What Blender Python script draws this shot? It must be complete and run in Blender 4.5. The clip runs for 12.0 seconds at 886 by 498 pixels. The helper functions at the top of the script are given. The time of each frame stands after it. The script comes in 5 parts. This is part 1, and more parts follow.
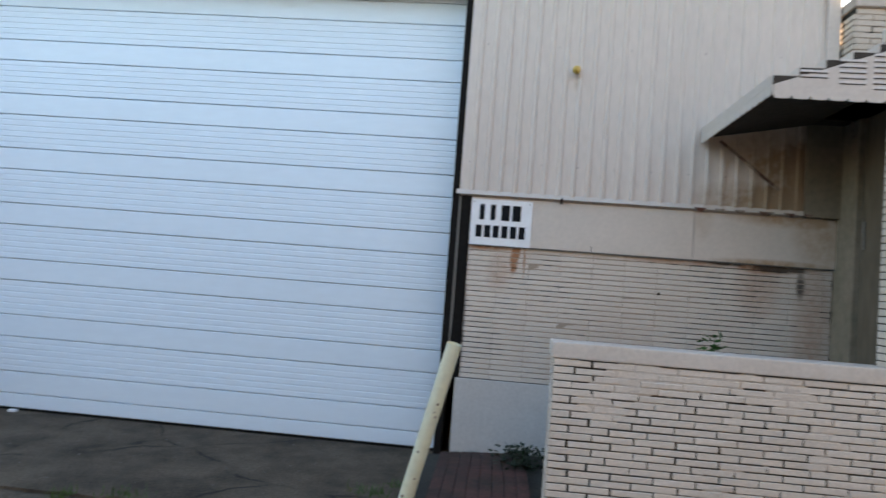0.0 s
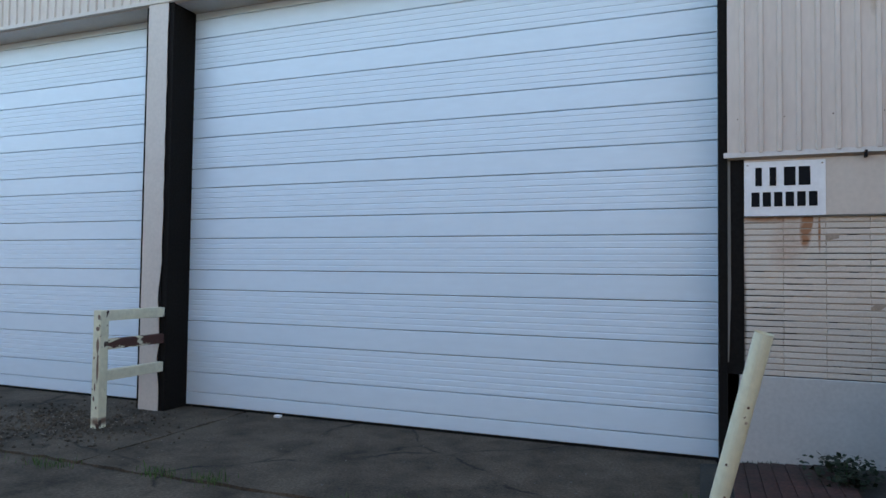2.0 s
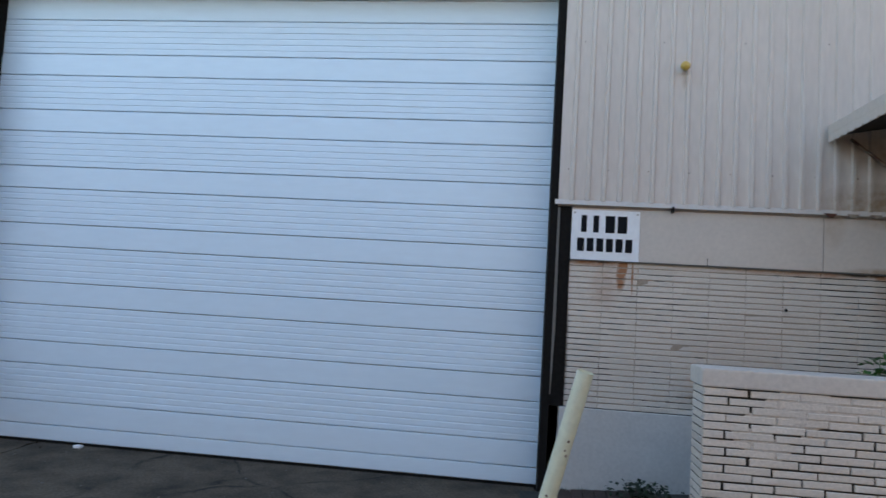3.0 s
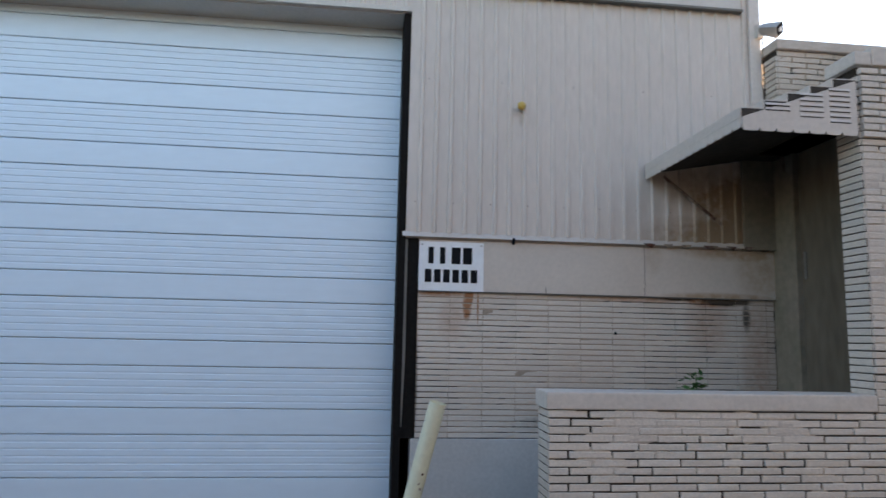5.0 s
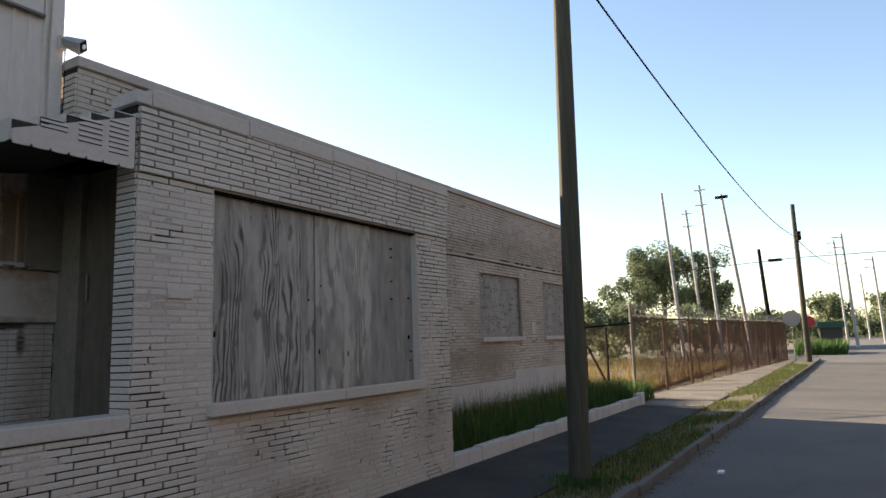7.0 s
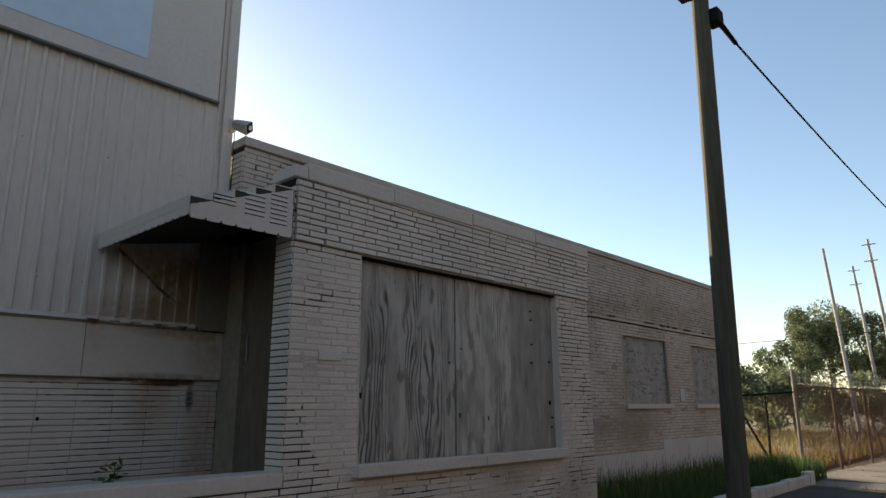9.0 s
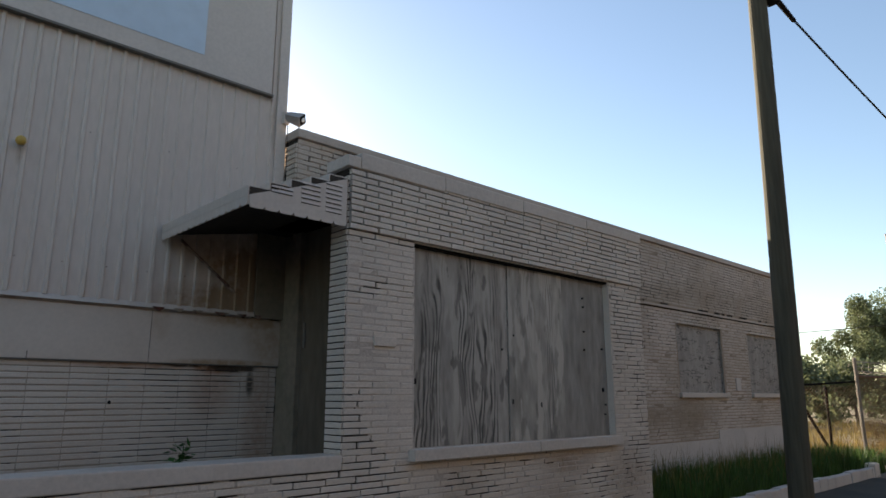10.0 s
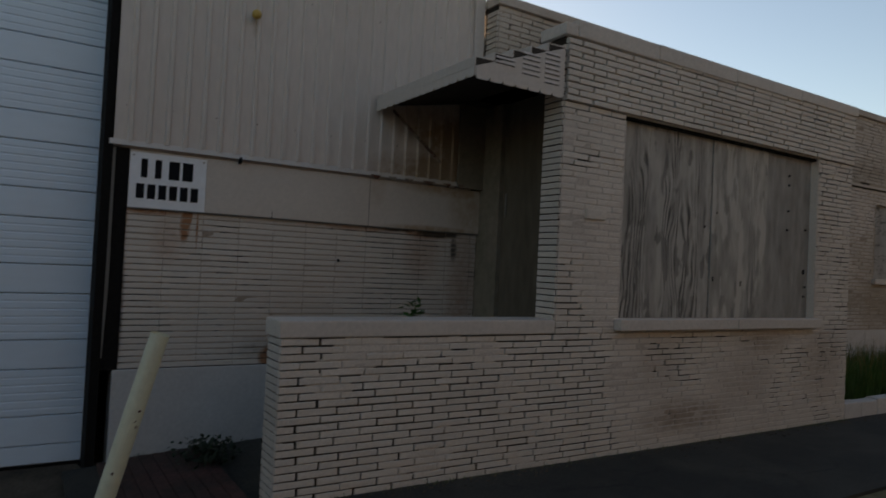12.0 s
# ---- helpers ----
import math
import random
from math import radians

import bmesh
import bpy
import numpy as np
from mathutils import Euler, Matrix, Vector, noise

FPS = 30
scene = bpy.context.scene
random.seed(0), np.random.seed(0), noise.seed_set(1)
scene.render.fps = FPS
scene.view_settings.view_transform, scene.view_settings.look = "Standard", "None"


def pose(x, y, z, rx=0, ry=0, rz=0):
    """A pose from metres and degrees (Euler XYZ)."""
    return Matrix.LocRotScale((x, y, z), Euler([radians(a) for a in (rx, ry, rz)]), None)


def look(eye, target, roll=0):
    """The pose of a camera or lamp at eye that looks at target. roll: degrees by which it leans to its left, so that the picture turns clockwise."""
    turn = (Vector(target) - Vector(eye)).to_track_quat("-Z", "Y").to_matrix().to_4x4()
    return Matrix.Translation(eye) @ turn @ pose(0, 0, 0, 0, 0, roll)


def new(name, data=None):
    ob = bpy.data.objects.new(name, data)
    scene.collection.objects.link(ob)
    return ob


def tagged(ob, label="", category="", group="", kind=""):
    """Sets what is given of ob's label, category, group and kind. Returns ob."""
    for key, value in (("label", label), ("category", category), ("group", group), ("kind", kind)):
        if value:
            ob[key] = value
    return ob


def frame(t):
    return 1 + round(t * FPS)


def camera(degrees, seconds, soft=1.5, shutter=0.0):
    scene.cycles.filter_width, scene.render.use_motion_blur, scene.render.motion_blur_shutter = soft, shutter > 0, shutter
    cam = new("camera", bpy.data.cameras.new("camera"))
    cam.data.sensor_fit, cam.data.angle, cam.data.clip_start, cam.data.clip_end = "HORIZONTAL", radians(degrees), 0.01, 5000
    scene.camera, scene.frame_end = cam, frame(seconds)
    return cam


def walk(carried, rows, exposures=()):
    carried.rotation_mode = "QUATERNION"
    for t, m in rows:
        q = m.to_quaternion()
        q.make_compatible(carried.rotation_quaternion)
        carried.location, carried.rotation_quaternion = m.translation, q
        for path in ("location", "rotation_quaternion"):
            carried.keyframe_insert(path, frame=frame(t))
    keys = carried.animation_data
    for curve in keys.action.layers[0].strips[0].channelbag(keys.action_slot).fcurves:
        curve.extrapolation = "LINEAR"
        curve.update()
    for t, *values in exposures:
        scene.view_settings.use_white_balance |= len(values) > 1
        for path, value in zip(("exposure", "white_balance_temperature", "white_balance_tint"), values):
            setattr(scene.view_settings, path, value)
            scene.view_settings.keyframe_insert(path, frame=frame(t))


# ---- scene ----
cam = camera(66.7, 12.0, soft=1.5, shutter=0.25)
PATH = [
    (0, (0.411, -6.714, 1.73), (0.243, -4.723, 1.827), 4.4),
    (0.5, (0.22, -6.635, 1.777), (-0.218, -4.684, 1.811), 4.4),
    (0.7, (0.139, -6.608, 1.772), (-0.313, -4.66, 1.815), 3.7),
    (1, (0.03, -6.516, 1.743), (-0.492, -4.586, 1.801), 1.9),
    (1.5, (-0.082, -6.328, 1.667), (-0.779, -4.455, 1.751), 0.2),
    (2, (-0.217, -6.214, 1.612), (-0.94, -4.351, 1.686), 0.7),
    (2.5, (-0.254, -6.135, 1.631), (-0.765, -4.206, 1.755), 3.3),
    (3, (-0.313, -6.224, 1.704), (-0.554, -4.243, 1.849), 3.4),
    (3.5, (-0.393, -6.232, 1.701), (-0.451, -4.243, 1.902), 4.2),
    (3.7, (-0.373, -6.231, 1.697), (-0.406, -4.243, 1.91), 4.1),
    (5.3, (-0.359, -6.186, 1.718), (0.07, -4.252, 1.99), -1.3),
    (5.5, (-0.303, -6.202, 1.755), (0.412, -4.357, 2.048), -2.6),
    (6, (-0.268, -6.295, 1.803), (0.981, -4.762, 2.107), -2.9),
    (6.5, (-0.069, -6.407, 1.777), (1.46, -5.15, 2.063), -5.5),
    (7, (0.048, -6.429, 1.807), (1.745, -5.408, 2.085), -2.0),
    (7.5, (0.05, -6.438, 1.877), (1.519, -5.138, 2.268), 1.6),
    (7.7, (0.037, -6.427, 1.892), (1.425, -5.042, 2.286), 2.8),
    (9.3, (0.021, -6.385, 1.827), (1.457, -5.078, 2.307), -0.8),
    (9.5, (0.015, -6.379, 1.816), (1.445, -5.07, 2.308), -0.8),
    (10, (-0.034, -6.368, 1.8), (1.307, -4.949, 2.234), -0.1),
    (10.5, (-0.26, -6.389, 1.796), (1.071, -4.943, 2.169), 0.7),
    (11, (-0.436, -6.335, 1.799), (0.883, -4.871, 2.14), 2.2),
    (11.5, (-0.481, -6.174, 1.785), (0.723, -4.592, 2.003), 1.4),
    (12, (-0.631, -6.031, 1.776), (0.435, -4.339, 1.824), 2.8),
]
walk(cam, [(t, look(eye, target, roll)) for t, eye, target, roll in PATH],
     exposures=[(0.0, 3.20, 7350, 11), (0.5, 3.16, 7250, 11), (1.0, 3.00, 7000, 11), (1.5, 2.88, 6850, 11), (3.5, 2.88, 6800, 11), (5.5, 2.76, 7000, 13), (6.0, 2.86, 7000, 13),
                (6.5, 2.33, 7000, 13), (7.0, 1.88, 6800, 12), (7.5, 1.45, 6950, 11), (9.5, 1.45, 6900, 10), (10.0, 1.60, 6920, 11), (10.5, 1.96, 6950, 12), (11.0, 2.28, 6850, 12),
                (11.5, 2.50, 7000, 12), (11.7, 2.10, 7450, 12), (11.8, 1.83, 7700, 12), (12.0, 1.02, 7850, 12)])

# ---- world and sun ----
SUN_AZ, SUN_EL = 14.5, 18.7          # degrees from +y towards +x, degrees up
world = bpy.data.worlds.new("world")
scene.world = world
world.use_nodes = True
wn = world.node_tree.nodes
sky = wn.new("ShaderNodeTexSky")
sky.sky_type = 'NISHITA'
sky.sun_disc = False
sky.sun_elevation, sky.sun_rotation = radians(SUN_EL), radians(SUN_AZ)
sky.air_density, sky.dust_density, sky.ozone_density = 1.0, 0.32, 1.3
wn["Background"].inputs["Strength"].default_value = 0.08
world.node_tree.links.new(sky.outputs[0], wn["Background"].inputs["Color"])
sun_dir = Vector((math.sin(radians(SUN_AZ)) * math.cos(radians(SUN_EL)), math.cos(radians(SUN_AZ)) * math.cos(radians(SUN_EL)), math.sin(radians(SUN_EL))))
sun = new("sun", bpy.data.lights.new("sun", 'SUN'))
sun.data.energy, sun.data.angle, sun.data.color = 5.0, radians(0.6), (1.0, 0.86, 0.68)
sun.matrix_basis = look(sun_dir * 60, (0, 0, 0))


# ---- materials ----
def material(name, colour, rough=0.7, metal=0.0, grain=40.0, amount=0.12, stain=1.2, stain_amount=0.15,
             bump=0.1, tint=None, stretch=(1, 1, 1), piece=0.0, spec=0.5, island=0.0):
    """Two scales of colour variation and a fine relief, in object space."""
    m = bpy.data.materials.new(name)
    m.use_nodes = True
    n, l = m.node_tree.nodes, m.node_tree.links
    b = n["Principled BSDF"]
    b.inputs["Roughness"].default_value, b.inputs["Metallic"].default_value = rough, metal
    b.inputs["Specular IOR Level"].default_value = spec
    geo = n.new("ShaderNodeNewGeometry")
    mp = n.new("ShaderNodeMapping")
    mp.inputs["Scale"].default_value = stretch
    l.new(geo.outputs["Position"], mp.inputs["Vector"])
    fine, wide = n.new("ShaderNodeTexNoise"), n.new("ShaderNodeTexNoise")
    for node, sc, det in ((fine, grain, 4), (wide, stain, 5)):
        node.inputs["Scale"].default_value, node.inputs["Detail"].default_value = sc, det
        l.new(mp.outputs[0], node.inputs["Vector"])
    wide.inputs["Roughness"].default_value = 0.65
    ramp = n.new("ShaderNodeMapRange")
    ramp.inputs["From Min"].default_value, ramp.inputs["From Max"].default_value = 0.4, 0.72
    l.new(wide.outputs["Fac"], ramp.inputs["Value"])
    mix = n.new("ShaderNodeMix")
    mix.data_type = 'RGBA'
    mix.inputs["A"].default_value = (*colour, 1)
    mix.inputs["B"].default_value = (*(tint or [c * 0.6 for c in colour]), 1)
    sm = n.new("ShaderNodeMath")
    sm.operation = 'MULTIPLY'
    sm.inputs[1].default_value = stain_amount
    l.new(ramp.outputs[0], sm.inputs[0])
    l.new(sm.outputs[0], mix.inputs["Factor"])
    hsv = n.new("ShaderNodeHueSaturation")
    vr = n.new("ShaderNodeMapRange")
    vr.inputs["To Min"].default_value, vr.inputs["To Max"].default_value = 1 - amount, 1 + amount
    vr.inputs["From Min"].default_value, vr.inputs["From Max"].default_value = 0.3, 0.7
    l.new(fine.outputs["Fac"], vr.inputs["Value"])
    last = vr.outputs[0]
    for use, node, out in ((piece, "ShaderNodeObjectInfo", "Random"), (island, "ShaderNodeNewGeometry", "Random Per Island")):
        if use:
            oi = n.new(node)
            pr = n.new("ShaderNodeMapRange")
            pr.inputs["To Min"].default_value, pr.inputs["To Max"].default_value = 1 - use, 1 + use
            l.new(oi.outputs[out], pr.inputs["Value"])
            mm = n.new("ShaderNodeMath")
            mm.operation = 'MULTIPLY'
            l.new(last, mm.inputs[0])
            l.new(pr.outputs[0], mm.inputs[1])
            last = mm.outputs[0]
    l.new(last, hsv.inputs["Value"])
    l.new(mix.outputs["Result"], hsv.inputs["Color"])
    l.new(hsv.outputs[0], b.inputs["Base Color"])
    if bump:
        bp = n.new("ShaderNodeBump")
        bp.inputs["Strength"].default_value, bp.inputs["Distance"].default_value = bump, 0.01
        l.new(fine.outputs["Fac"], bp.inputs["Height"])
        l.new(bp.outputs[0], b.inputs["Normal"])
    return m


M = {}
M["siding"] = material("painted_siding", (0.61, 0.525, 0.455), 0.5, grain=25, amount=0.05, stain=0.8, stain_amount=0.25, bump=0.04, stretch=(1, 1, 0.25))
M["trim"] = material("painted_trim", (0.58, 0.51, 0.45), 0.5, grain=30, amount=0.05, stain=1.0, stain_amount=0.25, bump=0.05)
M["brick"] = material("painted_brick", (0.645, 0.56, 0.475), 0.75, grain=60, amount=0.10, stain=1.1, stain_amount=0.4, bump=0.3, piece=0.05, island=0.05)
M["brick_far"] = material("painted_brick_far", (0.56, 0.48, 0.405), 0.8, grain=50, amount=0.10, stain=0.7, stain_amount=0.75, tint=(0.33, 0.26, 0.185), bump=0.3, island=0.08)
M["mortar"] = material("dirty_joint", (0.045, 0.037, 0.03), 0.95, grain=60, amount=0.2, stain=2.0, stain_amount=0.5, bump=0.4, spec=0.1)
M["jointpaint"] = material("grimy_painted_joint", (0.56, 0.48, 0.41), 0.9, grain=50, amount=0.15, stain=1.5, stain_amount=0.5, bump=0.3, spec=0.2)
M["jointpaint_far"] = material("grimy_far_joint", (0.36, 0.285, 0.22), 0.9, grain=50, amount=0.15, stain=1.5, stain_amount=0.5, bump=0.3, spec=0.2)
M["coping"] = material("painted_coping", (0.60, 0.525, 0.455), 0.7, grain=35, amount=0.07, stain=1.1, stain_amount=0.35, bump=0.15)
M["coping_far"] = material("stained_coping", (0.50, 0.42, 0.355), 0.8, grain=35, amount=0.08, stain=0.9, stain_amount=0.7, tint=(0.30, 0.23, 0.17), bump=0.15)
M["concrete"] = material("painted_concrete", (0.53, 0.505, 0.47), 0.85, grain=30, amount=0.06, stain=1.6, stain_amount=0.3, bump=0.2)
M["whitewash"] = material("whitewashed_block", (0.60, 0.55, 0.50), 0.85, grain=30, amount=0.06, stain=1.2, stain_amount=0.4, bump=0.2)
M["door"] = material("white_enamel_steel", (0.685, 0.785, 0.86), 0.35, grain=15, amount=0.02, stain=0.6, stain_amount=0.10, bump=0.02, stretch=(0.3, 1, 1))
M["black"] = material("black_steel", (0.010, 0.0085, 0.0075), 0.85, grain=40, amount=0.3, stain=2, stain_amount=0.4, bump=0.1, spec=0.15)


def grained_wood(name, light, dark, rings, cover, stretch=(1, 1, 0.075), scale=4.6):
    """Weathered plywood: dark ring contours drawn out along the sheet, patchy."""
    m = material(name, light, 0.9, grain=16, amount=0.16, stain=2.6, stain_amount=0.6, bump=0.15, stretch=(1, 1, 0.3), tint=[c * 0.66 for c in light])
    n, l = m.node_tree.nodes, m.node_tree.links
    geo, mp = n.new("ShaderNodeNewGeometry"), n.new("ShaderNodeMapping")
    mp.inputs["Scale"].default_value = stretch
    l.new(geo.outputs["Position"], mp.inputs["Vector"])
    ring, patch = n.new("ShaderNodeTexNoise"), n.new("ShaderNodeTexNoise")
    ring.inputs["Scale"].default_value, ring.inputs["Detail"].default_value, ring.inputs["Distortion"].default_value = scale, 1.6, 0.35
    patch.inputs["Scale"].default_value, patch.inputs["Detail"].default_value = 6.5, 6
    l.new(mp.outputs[0], ring.inputs["Vector"])
    l.new(mp.outputs[0], patch.inputs["Vector"])
    mul, sine, band, gate, both = (n.new("ShaderNodeMath") for _ in range(5))
    mul.operation, sine.operation, both.operation = 'MULTIPLY', 'SINE', 'MULTIPLY'
    mul.inputs[1].default_value = rings
    l.new(ring.outputs["Fac"], mul.inputs[0])
    l.new(mul.outputs[0], sine.inputs[0])
    b, g = n.new("ShaderNodeMapRange"), n.new("ShaderNodeMapRange")
    b.inputs["From Min"].default_value, b.inputs["From Max"].default_value = 0.1, 0.9
    g.inputs["From Min"].default_value, g.inputs["From Max"].default_value = cover, cover + 0.14
    l.new(sine.outputs[0], b.inputs["Value"])
    l.new(patch.outputs["Fac"], g.inputs["Value"])
    l.new(b.outputs[0], both.inputs[0])
    l.new(g.outputs[0], both.inputs[1])
    mix = n.new("ShaderNodeMix")
    mix.data_type = 'RGBA'
    l.new(both.outputs[0], mix.inputs["Factor"])
    bsdf = n["Principled BSDF"]
    old = bsdf.inputs["Base Color"].links[0].from_socket
    l.new(old, mix.inputs["A"])
    mix.inputs["B"].default_value = (*dark, 1)
    l.new(mix.outputs["Result"], bsdf.inputs["Base Color"])
    return m


def rotary_ply(name, light, dark, cover, strength, shift, wear):
    """Weathered plywood: dark late-wood lines standing in upright bands, wavering, with bare patches and long pale blotches between."""
    m = material(name, light, 0.92, grain=11, amount=0.22, stain=3.4, stain_amount=0.75, bump=0.2, stretch=(1, 1, 0.28), tint=[c * 0.55 for c in light])
    n, l = m.node_tree.nodes, m.node_tree.links
    geo, sep = n.new("ShaderNodeNewGeometry"), n.new("ShaderNodeSeparateXYZ")
    l.new(geo.outputs["Position"], sep.inputs[0])

    def field(stretch, scale, detail):
        mp, no = n.new("ShaderNodeMapping"), n.new("ShaderNodeTexNoise")
        mp.inputs["Scale"].default_value, mp.inputs["Location"].default_value = stretch, (shift, shift * 0.7, shift * 1.3)
        no.inputs["Scale"].default_value, no.inputs["Detail"].default_value = scale, detail
        l.new(geo.outputs["Position"], mp.inputs["Vector"])
        l.new(mp.outputs[0], no.inputs["Vector"])
        return no.outputs["Fac"]

    def calc(op, a, b=0.0):
        q = n.new("ShaderNodeMath")
        q.operation = op
        for k, v in ((0, a), (1, b)):
            if isinstance(v, (int, float)):
                q.inputs[k].default_value = v
            else:
                l.new(v, q.inputs[k])
        return q.outputs[0]

    def ramp(v, a, b):
        r = n.new("ShaderNodeMapRange")
        r.inputs["From Min"].default_value, r.inputs["From Max"].default_value = a, b
        l.new(v, r.inputs["Value"])
        return r.outputs[0]
    waver = field((1, 1, 0.32), 3.2, 2.0)
    phase = calc('ADD', calc('MULTIPLY', sep.outputs["X"], 120.0), calc('MULTIPLY', waver, 46.0))
    lines = ramp(calc('SINE', phase), -0.1, 0.75)
    bands = ramp(field((1, 1, 0.10), 3.6, 2.0), cover, cover + 0.10)
    broken = ramp(field((1, 1, 0.25), 9.0, 5.0), 0.36, 0.56)
    fac = calc('MULTIPLY', calc('MULTIPLY', lines, calc('MULTIPLY', bands, broken)), strength)
    blot = ramp(field((1, 1, 0.30), 9.0, 3.0), 0.585, 0.625)
    fac = calc('MAXIMUM', fac, calc('MULTIPLY', blot, strength * 0.6))
    bsdf = n["Principled BSDF"]
    worn = n.new("ShaderNodeMix")
    worn.data_type = 'RGBA'
    l.new(bsdf.inputs["Base Color"].links[0].from_socket, worn.inputs["A"])
    worn.inputs["B"].default_value = (*[min(0.6, c * 1.32) for c in light], 1)
    l.new(calc('MULTIPLY', ramp(field((1, 1, 0.24), 5.5, 4.0), 0.515, 0.56), wear), worn.inputs["Factor"])
    l.new(worn.outputs["Result"], bsdf.inputs["Base Color"])
    mix = n.new("ShaderNodeMix")
    mix.data_type = 'RGBA'
    l.new(bsdf.inputs["Base Color"].links[0].from_socket, mix.inputs["A"])
    mix.inputs["B"].default_value = (*dark, 1)
    l.new(fac, mix.inputs["Factor"])
    l.new(mix.outputs["Result"], bsdf.inputs["Base Color"])
    return m


def cracked(m, scale, width, dark, amount=0.8):
    """Wandering dark cracks and a second, patchy repair tone."""
    n, l = m.node_tree.nodes, m.node_tree.links
    geo, noi, vo, add = n.new("ShaderNodeNewGeometry"), n.new("ShaderNodeTexNoise"), n.new("ShaderNodeTexVoronoi"), n.new("ShaderNodeMix")
    noi.inputs["Scale"].default_value, noi.inputs["Detail"].default_value = 1.7, 6
    l.new(geo.outputs["Position"], noi.inputs["Vector"])
    add.data_type = 'RGBA'
    add.inputs["Factor"].default_value = 0.28
    l.new(geo.outputs["Position"], add.inputs["A"])
    l.new(noi.outputs["Color"], add.inputs["B"])
    vo.feature = 'DISTANCE_TO_EDGE'
    vo.inputs["Scale"].default_value = scale
    l.new(add.outputs["Result"], vo.inputs["Vector"])
    r, g, k, mix = n.new("ShaderNodeMapRange"), n.new("ShaderNodeMapRange"), n.new("ShaderNodeMath"), n.new("ShaderNodeMix")
    r.inputs["From Min"].default_value, r.inputs["From Max"].default_value = 0.0, width
    r.inputs["To Min"].default_value, r.inputs["To Max"].default_value = amount, 0.0
    g.inputs["From Min"].default_value, g.inputs["From Max"].default_value = 0.42, 0.56
    l.new(vo.outputs["Distance"], r.inputs["Value"])
    l.new(noi.outputs["Fac"], g.inputs["Value"])
    k.operation = 'MULTIPLY'
    l.new(r.outputs[0], k.inputs[0])
    l.new(g.outputs[0], k.inputs[1])
    mix.data_type = 'RGBA'
    bsdf = n["Principled BSDF"]
    l.new(bsdf.inputs["Base Color"].links[0].from_socket, mix.inputs["A"])
    mix.inputs["B"].default_value = (*dark, 1)
    l.new(k.outputs[0], mix.inputs["Factor"])
    l.new(mix.outputs["Result"], bsdf.inputs["Base Color"])
    return m


def leafy_light(m, share):
    """Lets part of the light through thin leaves."""
    n, l = m.node_tree.nodes, m.node_tree.links
    bsdf, out = n["Principled BSDF"], n["Material Output"]
    tr, mix = n.new("ShaderNodeBsdfTranslucent"), n.new("ShaderNodeMixShader")
    l.new(bsdf.inputs["Base Color"].links[0].from_socket, tr.inputs["Color"])
    mix.inputs[0].default_value = share
    l.new(bsdf.outputs[0], mix.inputs[1])
    l.new(tr.outputs[0], mix.inputs[2])
    l.new(mix.outputs[0], out.inputs["Surface"])
    return m


def rust_and_shade_marks(m, spots, colour=(0.30, 0.11, 0.03)):
    """Rust and stains of their own shape, and some painted shade: soft drops at the given (x, z, width, height,
    strength).
    """
    n, l = m.node_tree.nodes, m.node_tree.links
    geo, sep, noi = n.new("ShaderNodeNewGeometry"), n.new("ShaderNodeSeparateXYZ"), n.new("ShaderNodeTexNoise")
    noi.inputs["Scale"].default_value, noi.inputs["Detail"].default_value = 16, 4
    l.new(geo.outputs["Position"], sep.inputs[0])
    l.new(geo.outputs["Position"], noi.inputs["Vector"])

    def calc(op, a, b):
        q = n.new("ShaderNodeMath")
        q.operation = op
        for k, v in ((0, a), (1, b)):
            if isinstance(v, (int, float)):
                q.inputs[k].default_value = v
            else:
                l.new(v, q.inputs[k])
        return q.outputs[0]
    total = None
    for x, z, w, h, k in spots:
        dx = calc('DIVIDE', calc('SUBTRACT', sep.outputs["X"], x), w)
        dz = calc('DIVIDE', calc('SUBTRACT', sep.outputs["Z"], z), h)
        d = calc('ADD', calc('MULTIPLY', dx, dx), calc('MULTIPLY', dz, dz))
        f = calc('MULTIPLY', calc('MAXIMUM', calc('SUBTRACT', 1.0, d), 0.0), k)
        total = f if total is None else calc('ADD', total, f)
    fac = calc('MINIMUM', calc('MULTIPLY', total, calc('MULTIPLY', noi.outputs["Fac"], 1.9)), 0.9)
    mix = n.new("ShaderNodeMix")
    mix.data_type = 'RGBA'
    bsdf = n["Principled BSDF"]
    l.new(bsdf.inputs["Base Color"].links[0].from_socket, mix.inputs["A"])
    mix.inputs["B"].default_value = (*colour, 1)
    l.new(fac, mix.inputs["Factor"])
    l.new(mix.outputs["Result"], bsdf.inputs["Base Color"])
    return m


# Beige paint lowered for the entry's deep shade, with some grime.
M["entry"] = material("shade_grimy_entry_paint", (0.25, 0.205, 0.155), 0.9, grain=14, amount=0.12, stain=1.3, stain_amount=0.7, tint=(0.15, 0.135, 0.09), bump=0.2, spec=0.2)
M["plywood"] = rotary_ply("weathered_plywood", (0.385, 0.35, 0.305), (0.07, 0.064, 0.058), 0.455, 0.95, 0.0, 0.45)
M["plywood_mid"] = rotary_ply("washed_plywood", (0.40, 0.365, 0.315), (0.13, 0.12, 0.108), 0.56, 0.75, 7.3, 0.75)
M["plywood_grey"] = rotary_ply("grey_plywood", (0.325, 0.298, 0.262), (0.19, 0.175, 0.155), 0.75, 0.3, 13.1, 0.15)
M["warped_board"] = grained_wood("warped_board", (0.36, 0.325, 0.285), (0.13, 0.118, 0.10), 50, 0.46, (0.5, 1, 1.6), 5.0)
